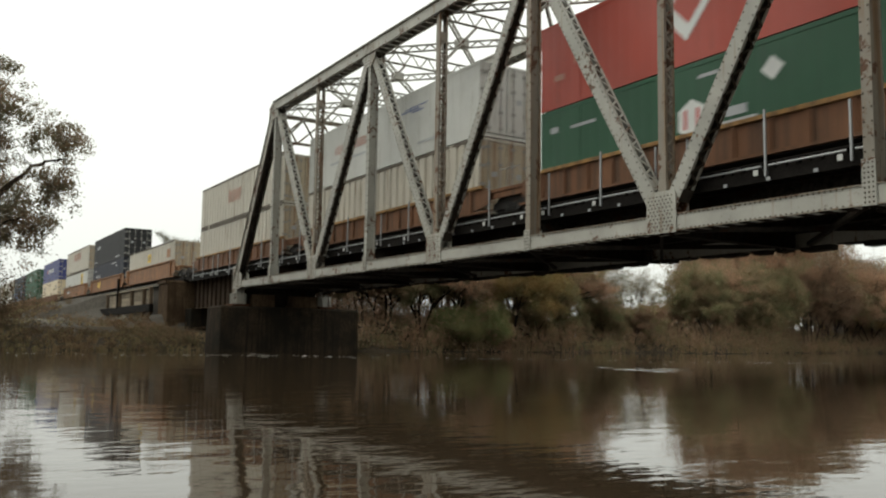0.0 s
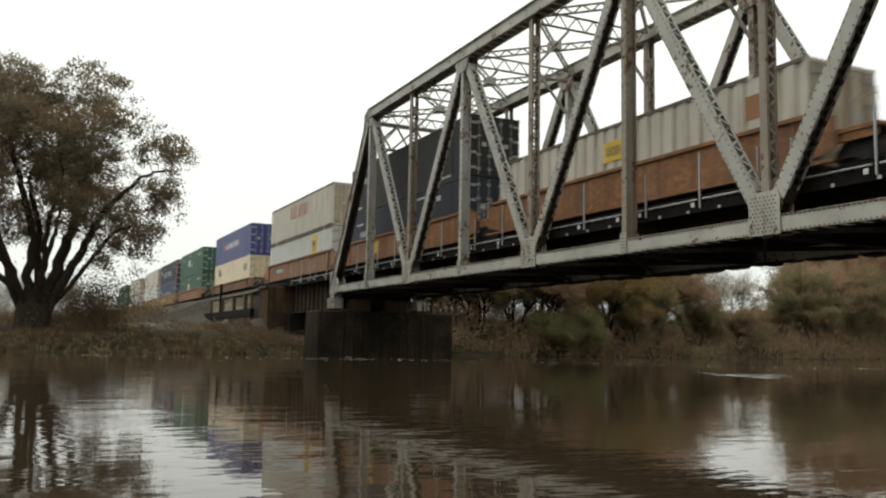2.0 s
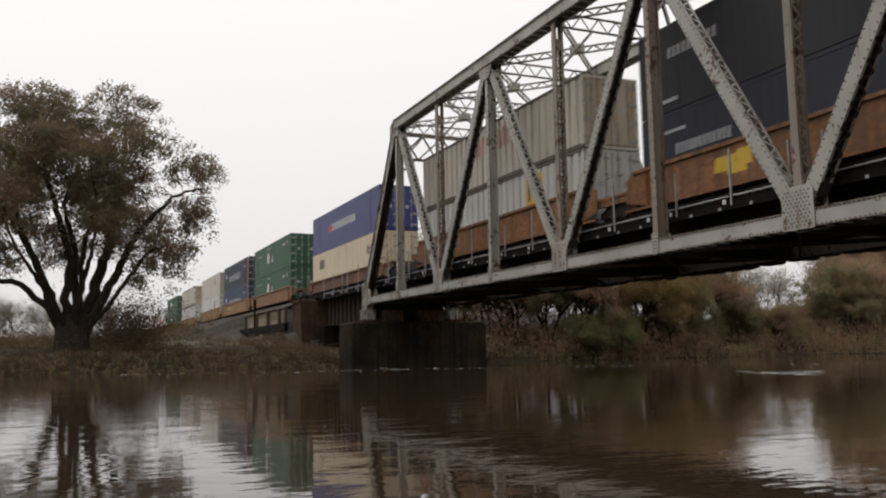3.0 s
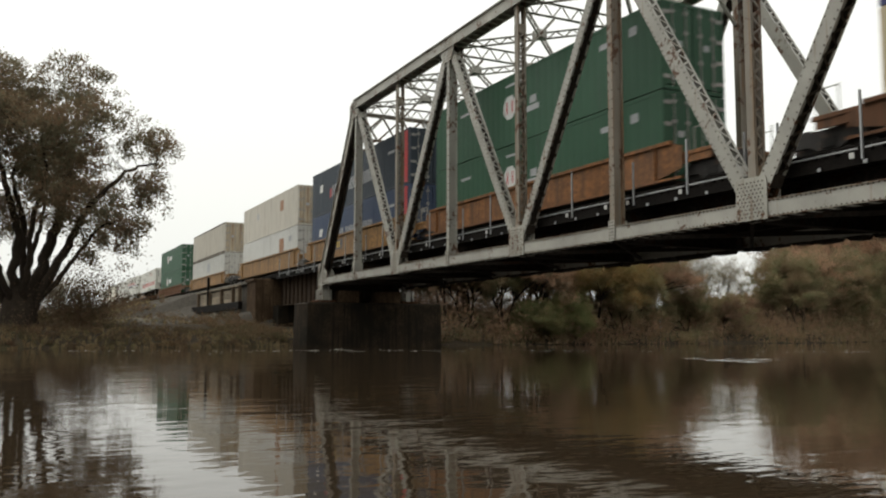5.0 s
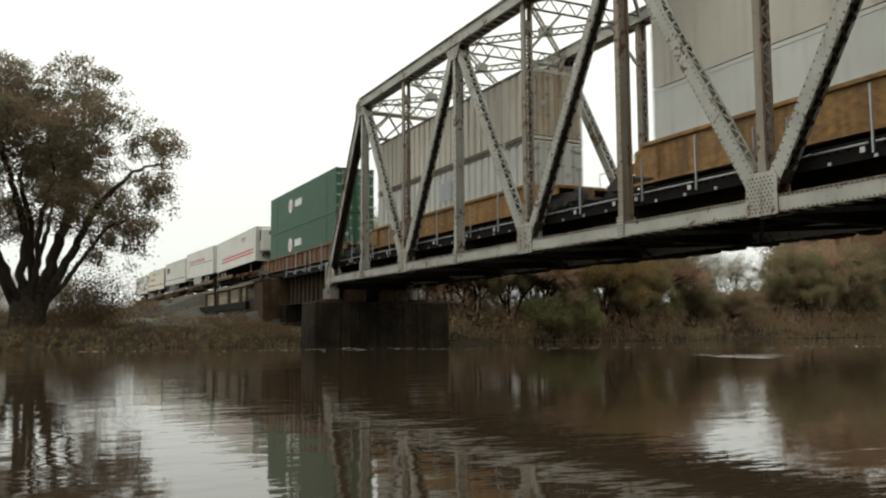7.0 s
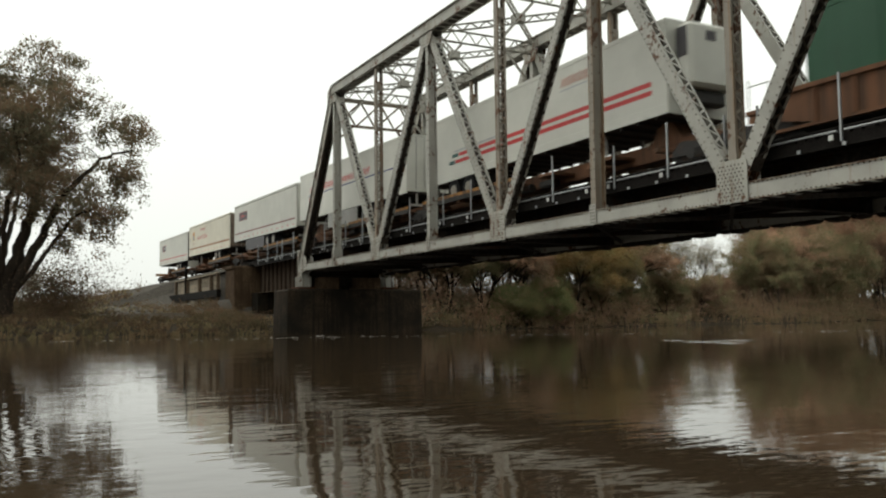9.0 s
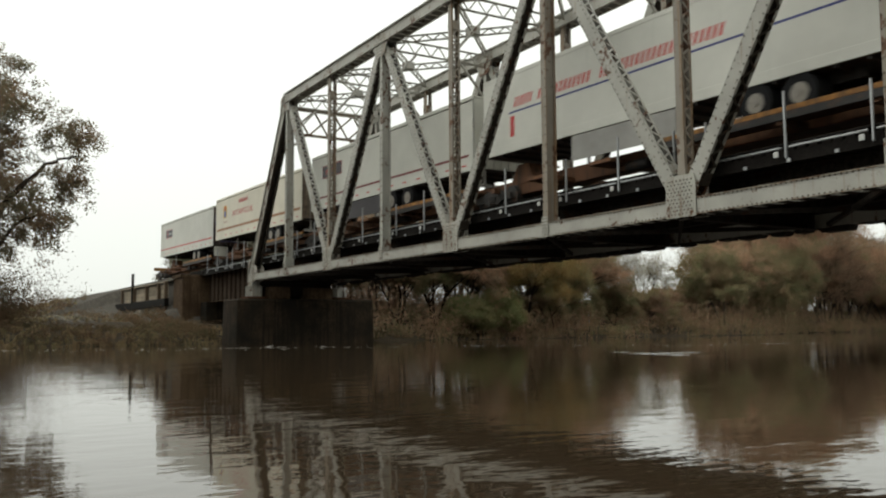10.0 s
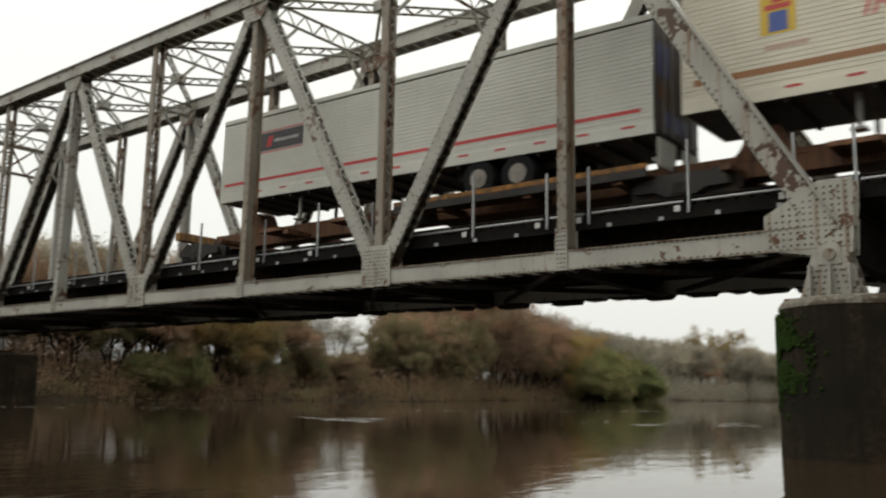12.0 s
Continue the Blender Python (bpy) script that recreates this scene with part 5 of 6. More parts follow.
M_YELLOWC = paint("faded_yellow_car_paint", (0.33, 0.170, 0.045), (0.09, 0.048, 0.02), vary=0.32, at=0.48, rough=0.65)
M_BROWNC = paint("rust_brown_car_paint", (0.15, 0.066, 0.030), (0.05, 0.028, 0.016), vary=0.3, at=0.48, rough=0.8)
M_TRAIL = paint("white_trailer_paint", (0.54, 0.535, 0.48), (0.40, 0.41, 0.355), at=0.62)
M_DECK = paint("worn_yellow_deck_paint", (0.38, 0.17, 0.035), (0.06, 0.035, 0.02), vary=0.35, at=0.46, rough=0.75)
M_DIRTY = mat("grimy_container_rail", (0.15, 0.125, 0.095), 0.8, vary=0.35, vary_scale=1.5, spots=(0.06, 0.035, 0.02), spot_scale=2.5)
M_REAR = mat("rust_brown_door_paint", (0.075, 0.045, 0.036), 0.6, vary=0.4, vary_scale=1.2, spots=(0.03, 0.022, 0.03), spot_scale=1.5, spot_at=0.5)
M_DOOR = paint("tan_door_paint", (0.42, 0.35, 0.25), (0.20, 0.10, 0.045), vary=0.25, at=0.50)
M_FRAME = mat("dull_metal_frame", (0.30, 0.29, 0.27), 0.5, 0.3, vary=0.25)
M_MRED = mat("red_marking", (0.45, 0.035, 0.035), 0.5, vary=0.15)
M_FRED = mat("faded_red_marking", (0.40, 0.20, 0.15), 0.6, vary=0.25)
M_MWHITE = mat("white_marking", (0.62, 0.63, 0.61), 0.55, vary=0.15)
M_MGREY = mat("grey_marking", (0.36, 0.37, 0.38), 0.6, vary=0.2)
M_MBLUE = mat("blue_marking", (0.045, 0.085, 0.30), 0.5, vary=0.15)
M_MYEL = mat("yellow_marking", (0.58, 0.38, 0.03), 0.55, vary=0.15)
M_MBROWN = mat("brown_marking", (0.27, 0.12, 0.045), 0.55, vary=0.15)
M_MTEAL = mat("dark_teal_marking", (0.03, 0.085, 0.08), 0.55, vary=0.2)
M_MMAROON = mat("dark_red_marking", (0.16, 0.03, 0.03), 0.55, vary=0.2)
M_TRAILC = paint("cream_trailer_paint", (0.60, 0.56, 0.455), (0.42, 0.38, 0.28), at=0.6)
M_REARB = mat("stained_brown_door_paint", (0.21, 0.155, 0.11), 0.6, vary=0.4, vary_scale=1.0, spots=(0.06, 0.035, 0.025), spot_scale=1.1, spot_at=0.5, spot_soft=0.15)
M_MDARK = mat("dark_marking", (0.05, 0.045, 0.05), 0.55, vary=0.2)


def side_sheet(bm, y, s, length, z0, z1, pitch, depth, x0=0.0):
    """A vertical side sheet with trapezoid corrugations; s is its outer side (-1 or 1)."""
    xs, k = [(x0 - 0.0, 0.0)], x0
    while k - pitch > x0 - length:
        for u, d in ((0.10, 0), (0.17, depth), (0.47, depth), (0.54, 0)):
            xs.append((k - u * pitch, d))
        k -= pitch
    xs.append((x0 - length, 0.0))
    lo = [bm.verts.new((x, y - s * d, z0)) for x, d in xs]
    hi = [bm.verts.new((x, y - s * d, z1)) for x, d in xs]
    for i in range(len(xs) - 1):
        bm.faces.new((lo[i], lo[i + 1], hi[i + 1], hi[i]))


def mark(bm, x0, x1, z0, z1, slant=0.0, y=-BOX_W / 2 - 0.004):
    vs = [bm.verts.new(p) for p in ((x0, y, z0), (x1, y, z0), (x1 + slant, y, z1), (x0 + slant, y, z1))]
    bm.faces.new(vs)


def marks(parent, rows, y=-BOX_W / 2 - 0.004):
    """Flat markings on the near side: a material and rows of x0, x1, z0, z1, slant."""
    for k, (material, rects) in enumerate(rows):
        y -= 0.002 if k else 0.0
        if len(rects) < 5:
            for r in rects:
                bm = bmesh.new()
                mark(bm, *r, y=y)
                part("marking", bm, material, parent)
            continue
        bm = bmesh.new()
        for r in rects:
            mark(bm, *r, y=y)
        tagged(part("lettering", bm, material, parent), kind="stuff")


def emblem(parent, x, z, r, sides=6):
    """A pale many-sided badge with two red bars on it."""
    y = -BOX_W / 2 - 0.004
    bm = bmesh.new()
    bm.faces.new([bm.verts.new((x + r * math.cos(2 * math.pi * (i + 0.5) / sides), y, z + r * math.sin(2 * math.pi * (i + 0.5) / sides))) for i in range(sides)])
    badge = part("emblem", bm, M_MWHITE, parent, "pale badge with red bars")
    for x0, x1, z0, z1 in ((-0.5, -0.3, -0.5, 0.5), (0.3, 0.5, -0.5, 0.5)):
        bm = bmesh.new()
        mark(bm, x + x0 * r, x + x1 * r, z + z0 * r, z + z1 * r, y=y - 0.003)
        part("emblem_bar", bm, M_MRED, badge)


def diamond(parent, x, z, rx, rz, material):
    """A plain four-cornered patch standing on its tip."""
    bm = bmesh.new()
    y = -BOX_W / 2 - 0.005
    bm.faces.new([bm.verts.new(p) for p in ((x - rx, y, z), (x, y, z - rz), (x + rx, y, z), (x, y, z + rz))])
    return part("marking", bm, material, parent)


def word(x, z, w, h, n, slant=0.0):
    """Lettering that cannot be read, as n plain bars that fill w by h."""
    n = 2 * n
    u = w / n
    return [(x + i * u, x + i * u + u * 0.52, z, z + h, slant) for i in range(n)]


def container(material, label, q, level, pitch=0.0, depth=0.03, door=None, rows=(), group="containers of the train"):
    t = thing("container", label, "container", group)
    L, W, H = BOX_L, BOX_W / 2, BOX_H
    for s in (-1, 1):
        bm = bmesh.new()
        side_sheet(bm, s * (W - 0.012), s, L - 0.2, 0.14, H - 0.12, pitch or 0.45, depth if pitch else 0.008, -0.1)
        part("side_wall", bm, material, t)
        bm = bmesh.new()
        box(bm, (-L, min(s * W, s * (W - 0.06)), H - 0.13), (0, max(s * W, s * (W - 0.06)), H - 0.005))
        box(bm, (-L, min(s * W, s * (W - 0.06)), 0.0), (0, max(s * W, s * (W - 0.06)), 0.16))
        part("side_rail", bm, M_DIRTY if pitch > 0.5 else material, t)
    bm = bmesh.new()
    box(bm, (-L + 0.05, -W + 0.05, H - 0.06), (-0.05, W - 0.05, H - 0.015))
    part("roof", bm, material, t)
    bm = bmesh.new()
    box(bm, (-L + 0.05, -W + 0.05, 0.05), (-0.05, W - 0.05, 0.14))
    part("floor", bm, M_BLACK, t)
    bm = bmesh.new()
    box(bm, (-L + 0.03, -W + 0.05, 0.1), (-L + 0.07, W - 0.05, H - 0.08))
    part("end_wall", bm, material, t)
    for x in (-L, -0.12):
        for s in (-1, 1):
            bm = bmesh.new()
            y0, y1 = sorted((s * (W + 0.002), s * (W - 0.12)))
            box(bm, (x, y0, 0.1), (x + 0.12, y1, H - 0.1), 0.01)
            part("corner_post", bm, material, t)
    for x in (-L + 1.95, -1.95):
        for s in (-1, 1):
            bm = bmesh.new()
            y0, y1 = sorted((s * (W + 0.006), s * (W - 0.1)))
            for z in (0.0, H - 0.12):
                box(bm, (x - 0.09, y0, z), (x + 0.09, y1, z + 0.12))
            box(bm, (x - 0.08, y0 * 0.998, 0.1), (x + 0.08, y1, H - 0.1))
            part("lifting_post", bm, material, t)
    for s in (-1, 1):
        bm = bmesh.new()
        y0, y1 = sorted((0.02 * s, s * (W - 0.13)))
        box(bm, (-0.07, y0, 0.16), (-0.02, y1, H - 0.14), 0.008)
        d = part("door", bm, door or (M_DOOR if material is M_CREAM else material), t)
        for y in (0.3, 0.85):
            bm = bmesh.new()
            rod(bm, (0.0, s * y, 0.1), (0.0, s * y, H - 0.1), 0.02, 6)
            for z in (0.35, 1.0, 1.9, 2.55):
                box(bm, (-0.02, s * y - 0.09, z - 0.05), (0.015, s * y + 0.09, z + 0.05))
            part("lock_rod", bm, M_FRAME, d)
        for z in (0.4, 1.1, 1.8, 2.5):
            y0, y1 = sorted((s * (W - 0.32), s * (W - 0.03)))
            bm = bmesh.new()
            box(bm, (-0.02, y0, z - 0.06), (0.008, y1, z + 0.06))
            part("hinge", bm, M_FRAME, d)
        bm = bmesh.new()
        y0, y1 = sorted((s * 0.45, s * 0.70))
        box(bm, (-0.02, y0, 1.42), (-0.012, y1, 1.62))
        part("door_label", bm, M_MGREY, d)
    for z, n in ((0.06, "door_sill"), (H - 0.08, "door_header")):
        bm = bmesh.new()
        box(bm, (-0.1, -W, z - 0.06), (0.0, W, z + 0.06))
        part(n, bm, material, t)
    if rows:
        marks(t, rows)
    MOVERS.append((t, q, RAIL + 0.32 + level * (BOX_H + 0.03)))
    return t


def truck(parent, x, wheels_r=0.42):
    """A railway bogie: side frames, springs, two axles with flanged wheels."""
    bogie = part("bogie", bogie_frame(x), M_BLACK, parent)
    for dx in (-0.88, 0.88):
        for s in (-1, 1):
            bm = bmesh.new()
            rod(bm, (x + dx, s * 0.70, 0.42), (x + dx, s * 0.82, 0.42), wheels_r, 20)
            rod(bm, (x + dx, s * 0.66, 0.42), (x + dx, s * 0.70, 0.42), wheels_r + 0.03, 20)
            part("wheel", bm, M_BLACK, bogie)


def bogie_frame(x):
    bm = bmesh.new()
    for s in (-1, 1):
        y0, y1 = sorted((s * 0.92, s * 1.04))
        prism(bm, [(x - 1.15, 0.34), (x - 0.6, 0.34), (x - 0.35, 0.2), (x + 0.35, 0.2), (x + 0.6, 0.34), (x + 1.15, 0.34), (x + 1.1, 0.55), (x + 0.45, 0.72), (x - 0.45, 0.72), (x - 1.1, 0.55)], y0, y1)
        for dx in (-0.15, 0.0, 0.15):
            rod(bm, (x + dx, s * 1.06, 0.25), (x + dx, s * 1.06, 0.5), 0.06, 8)
    box(bm, (x - 0.2, -0.95, 0.45), (x + 0.2, 0.95, 0.7))
    for dx in (-0.88, 0.88):
        rod(bm, (x + dx, -0.8, 0.42), (x + dx, 0.8, 0.42), 0.08, 8)
    return bm


def well_car(material, label, q, top=1.35, ribs=False, cap=None, rear=False, rows=()):
    """One well: deep side sills between two raised end platforms, over bogies; heights above the rail."""
    t = thing("well_car", label, "railway wagon", "well cars of the train")
    L = BOX_L
    for s in (-1, 1):
        y = s * 1.36
        bm = bmesh.new()
        y0, y1 = sorted((y, y + s * 0.03))
        prism(bm, [(0.9, top - 0.12), (0.45, top), (-L - 0.45, top), (-L - 0.9, top - 0.12), (-L - 0.9, 0.55), (-L + 0.8, 0.22), (-0.8, 0.22), (0.9, 0.55)], y0, y1)
        y0, y1 = sorted((y - s * 0.02, y + s * 0.12))
        box(bm, (-L - 0.9, y0, 0.22), (0.9, y1, 0.30))
        sill = part("side_sill", bm, material, t)
        bm = bmesh.new()
        y0, y1 = sorted((y - s * 0.03, y + s * 0.13))
        box(bm, (-L - 0.45, y0, top - 0.02), (0.45, y1, top + 0.10), 0.01)
        part("top_flange", bm, cap or material, sill)
        y0, y1 = sorted((y + s * 0.02, y + s * 0.11))
        n, w = (15, 0.045) if ribs else (2, 0.03)
        bm = bmesh.new()
        box(bm, (-w, y0, 0.3), (w, y1, top - 0.02))
        rib = part("stiffener", bm, material, sill)
        rib.location.x = -0.3
        for i in range(1, n):
            ob = new("stiffener", rib.data)
            ob.parent = sill
            ob.location.x = -0.3 - (L - 0.6) * i / (n - 1)
    bm = bmesh.new()
    box(bm, (-L - 0.2, -1.33, 0.2), (0.2, 1.33, 0.29))
    part("well_floor", bm, M_BLACK, t)
    for e, x in ((1, 0.5), (-1, -L - 0.5)):
        bm = bmesh.new()
        x0, x1 = sorted((x, x + e * 1.55))
        box(bm, (x0, -1.3, 0.92), (x1, 1.3, 1.04), 0.01)
        box(bm, (x0, -0.35, 0.6), (x1 , 0.35, 0.92))
        for s in (-1, 1):
            box(bm, (x0 + 0.1, s * 1.22 - 0.04, 0.7), (x1 - 0.1, s * 1.22 + 0.04, 0.92))
        part("end_platform", bm, material, t)
        xx = x + e * 1.45
        for s in (-1, 1):
            bm = bmesh.new()
            rod(bm, (xx, s * 1.22, 1.0), (xx, s * 1.22, 1.9), 0.018, 6)
            rod(bm, (xx - e * 0.7, s * 1.22, 1.0), (xx - e * 0.7, s * 1.22, 1.75), 0.018, 6)
            rod(bm, (xx, s * 1.22, 1.72), (xx - e * 0.7, s * 1.22, 1.72), 0.018, 6)
            part("grab_rail", bm, M_FRAME, t)
    truck(t, 1.75)
    if rear:
        truck(t, -L - 1.75)
        bm = bmesh.new()
        box(bm, (-L - 3.6, -0.12, 0.62), (-L - 2.0, 0.12, 0.86), 0.02)
        part("coupler", bm, M_BLACK, t)
    if rows:
        marks(t, rows, y=-1.36 - 0.034)
    MOVERS.append((t, q, RAIL))
    return t


# cars and boxes from the head of the visible train to its tail
first_green = container(M_GREEN, "dark green smooth-sided container in a rusty well car", 42.75, 0, rows=[(M_MGREY, [(-15.6, -15.2, 2.1, 2.3, 0), (-14.6, -13.4, 2.1, 2.2, 0), (-8.45, -7.75, 1.15, 1.4, 0), (-8.6, -7.45, 0.75, 1.05, 0), (-9.3, -8.6, 2.4, 2.5, 0), (-15.7, -15.3, 0.35, 0.55, 0)])])
emblem(first_green, -9.55, 1.35, 0.55)
diamond(first_green, -6.95, 2.1, 0.34, 0.32, M_MWHITE)
first_red = container(M_RED, "brick red container with a pale diamond, stacked on a green one", 42.75, 1, rows=[(M_FRED, [(-15.4, -14.9, 0.9, 1.1, 0), (-14.4, -13.9, 1.3, 1.6, 0)]), (M_MWHITE, word(-8.4, 1.95, 3.2, 0.5, 4))])
diamond(first_red, -9.7, 1.75, 1.0, 1.1, M_MWHITE)
diamond(first_red, -9.62, 1.78, 0.62, 0.66, M_RED).location.y = -0.004
container(M_CREAM, "cream corrugated container in a rusty well car", 22.9, 0, 0.60, 0.075)
container(M_OFFW, "off-white smooth container stacked on a corrugated one", 22.9, 1, rows=[(M_FRED, [(-14.9, -14.45, 0.8, 2.0, 0), (-15.0, -14.35, 1.55, 1.75, 0)] + word(-12.9, 1.45, 4.0, 0.42, 8, 0.06)), (M_MBLUE, [(-6.4, -4.6, 2.05, 2.10, 0.1), (-5.8, -3.9, 2.16, 2.20, 0.1), (-5.2, -4.2, 1.95, 1.99, 0.1)]), (M_MGREY, [(-13.4, -11.6, 1.0, 1.12, 0), (-11.2, -9.4, 1.0, 1.12, 0), (-4.6, -3.0, 0.5, 0.6, 0)])])
container(M_CREAM, "cream corrugated container, grimy, in a rusty well car", 3.05, 0, 0.60, 0.075)
container(M_CREAM, "cream corrugated container stacked on another", 3.05, 1, 0.60, 0.075, rows=[(M_FRED, word(-10.0, 1.2, 2.6, 0.8, 5))])
container(M_CREAM, "single cream corrugated container low in an orange well car", -20.4, 0, 0.60, 0.075, rows=[(M_MBROWN, [(-2.2, -1.1, 1.6, 2.3, 0)]), (M_MYEL, [(-8.8, -7.6, 1.6, 2.3, 0)]), (M_MDARK, word(-8.6, 1.78, 0.8, 0.34, 2))])
container(M_NAVYG, "dark slate blue container in an orange well car", -39.4, 0, rows=[(M_MGREY, word(-14.4, 1.45, 2.6, 0.34, 6) + [(-15.0, -13.9, 2.2, 2.3, 0), (-3.6, -3.1, 2.2, 2.45, 0), (-6.0, -3.6, 2.55, 2.65, 0)])])
container(M_CHAR, "charcoal black container stacked on a slate blue one", -39.4, 1, rows=[(M_MGREY, word(-14.6, 1.75, 2.4, 0.36, 5) + [(-4.4, -2.0, 0.25, 0.36, 0), (-15.3, -14.2, 0.3, 0.42, 0)])])
container(M_OFFW, "off-white corrugated container with a yellow square", -59.2, 0, 0.60, 0.075, rows=[(M_MYEL, [(-4.6, -3.2, 1.2, 2.6, 0)]), (M_MDARK, [(-4.4, -4.2, 1.5, 2.3, 0), (-3.9, -3.7, 1.5, 2.3, 0), (-4.2, -3.8, 1.9, 2.2, 0)])])
container(M_CREAM, "cream corrugated container with faded red lettering", -59.2, 1, 0.60, 0.075, rows=[(M_FRED, word(-10.4, 1.5, 5.0, 0.9, 6))])
container(M_TAN, "tan container in a dark well car", -82.7, 0, rows=[(M_MDARK, word(-14.2, 1.65, 1.5, 0.7, 3) + word(-2.6, 1.6, 1.4, 0.6, 3))])
container(M_NAVY, "navy blue container stacked on a tan one", -82.7, 1, rows=[(M_MWHITE, word(-11.0, 1.3, 6.0, 0.55, 9)), (M_MRED, [(-11.6, -10.8, 1.3, 1.8, 0)])])
for lev in (0, 1):
    emblem(container(M_GREEN, "dark green container with a round emblem, in a stacked pair", -106.4, lev, rows=[(M_MGREY, [(-7.75, -7.3, 1.35, 1.65, 0), (-8.0, -7.1, 1.05, 1.28, 0), (-9.6, -8.2, 2.42, 2.52, 0), (-14.5, -14.2, 2.1, 2.3, 0), (-13.6, -12.7, 2.05, 2.17, 0), (-3.2, -2.2, 2.1, 2.3, 0), (-1.6, -1.2, 2.1, 2.4, 0)])]), -9.3, 1.55, 0.52, 8)
for lev in (0, 1):
    container((M_BLUE, M_TEAL)[lev], ("blue container with a red end band, under a darker one", "dark teal-blue container with a red end band, on a blue one")[lev], -125.6, lev, 0.40, 0.02, rows=[(M_MRED, [(-0.75, -0.35, 0.1, 2.8, 0), (-12.6, -12.3, 0.95, 1.5, 0.1)]), (M_MGREY, word(-12.2, 0.95, 2.2, 0.72, 5, 0.1) + word(-9.6, 0.95, 4.4, 0.72, 9, 0.1) + [(-3.0, -2.0, 1.95, 2.1, 0)]), (M_MWHITE, [(-14.6, -14.0, 1.5, 2.0, 0.1)])])
container(M_OFFW, "white container with a brown square in an orange well car", -145.1, 0, rows=[(M_MBROWN, [(-4.7, -3.5, 1.3, 2.3, 0)]), (M_MGREY, [(-2.2, -1.5, 1.9, 2.3, 0)])])
container(M_CREAM, "cream smooth container stacked on a white one", -145.1, 1, rows=[(M_MBROWN, [(-4.6, -3.7, 1.5, 2.3, 0)]), (M_MGREY, [(-11.5, -10.9, 1.6, 2.1, 0)])])
container(M_OFFW, "off-white corrugated container in a yellow well car", -168.8, 0, 0.60, 0.075, rows=[(M_MGREY, [(-8.2, -6.8, 1.4, 2.3, 0)])])
container(M_CREAM, "cream corrugated container stacked on an off-white one", -168.8, 1, 0.60, 0.075)
for lev in (0, 1):
    emblem(container(M_GREEN, "dark green container with a pale emblem, in a stacked pair", -192.2, lev, rows=[(M_MWHITE, [(-9.3, -7.6, 1.5, 2.0, 0)])]), -10.45, 1.7, 0.55, 8)
well_car(M_BROWNC, "ribbed rust-brown well car with a yellow top edge", 42.75, 1.15, True, M_YELLOWC)
well_car(M_BROWNC, "ribbed rust-brown well car with a yellow top edge", 22.9, 1.15, True, M_YELLOWC)
well_car(M_BROWNC, "ribbed rust-brown well car with a yellow top edge", 3.05, 1.15, True, M_YELLOWC, True)
well_car(M_ORANGE, "scuffed orange well car with a low container", -20.4, 1.5)
well_car(M_ORANGE, "orange-brown well car under dark containers", -39.4, 1.5, rows=[(M_MYEL, [(-12.6, -11.7, 0.75, 1.2, 0.1), (-12.0, -11.2, 0.62, 0.95, -0.1), (-11.6, -11.0, 0.8, 1.3, 0)])])
well_car(M_ORANGE, "orange-brown well car under cream containers", -59.2, 1.5, rear=True, rows=[(M_MDARK, [(-14.2, -11.6, 0.75, 1.15, 0)]), (M_MWHITE, word(-13.6, 0.83, 1.8, 0.24, 6))])
well_car(M_BROWNC, "dark rust-brown well car under a navy stack", -82.7, 1.0, rear=True)
well_car(M_ORANGE, "orange-brown well car under a green stack", -106.4, 1.35)
well_car(M_YELLOWC, "yellow-orange well car under a blue stack", -125.6, 1.5, rows=[(M_MDARK, [(-12.6, -9.8, 0.7, 1.3, 0)]), (M_MYEL, word(-12.3, 0.8, 2.2, 0.38, 3))])
well_car(M_YELLOWC, "yellow-orange well car under a white stack", -145.1, 1.45, rear=True)
well_car(M_YELLOWC, "yellow-orange well car under a cream stack", -168.8, 1.25, rear=True)
well_car(M_BROWNC, "ribbed rust-brown well car under a green stack", -192.2, 1.2, True, rear=True)


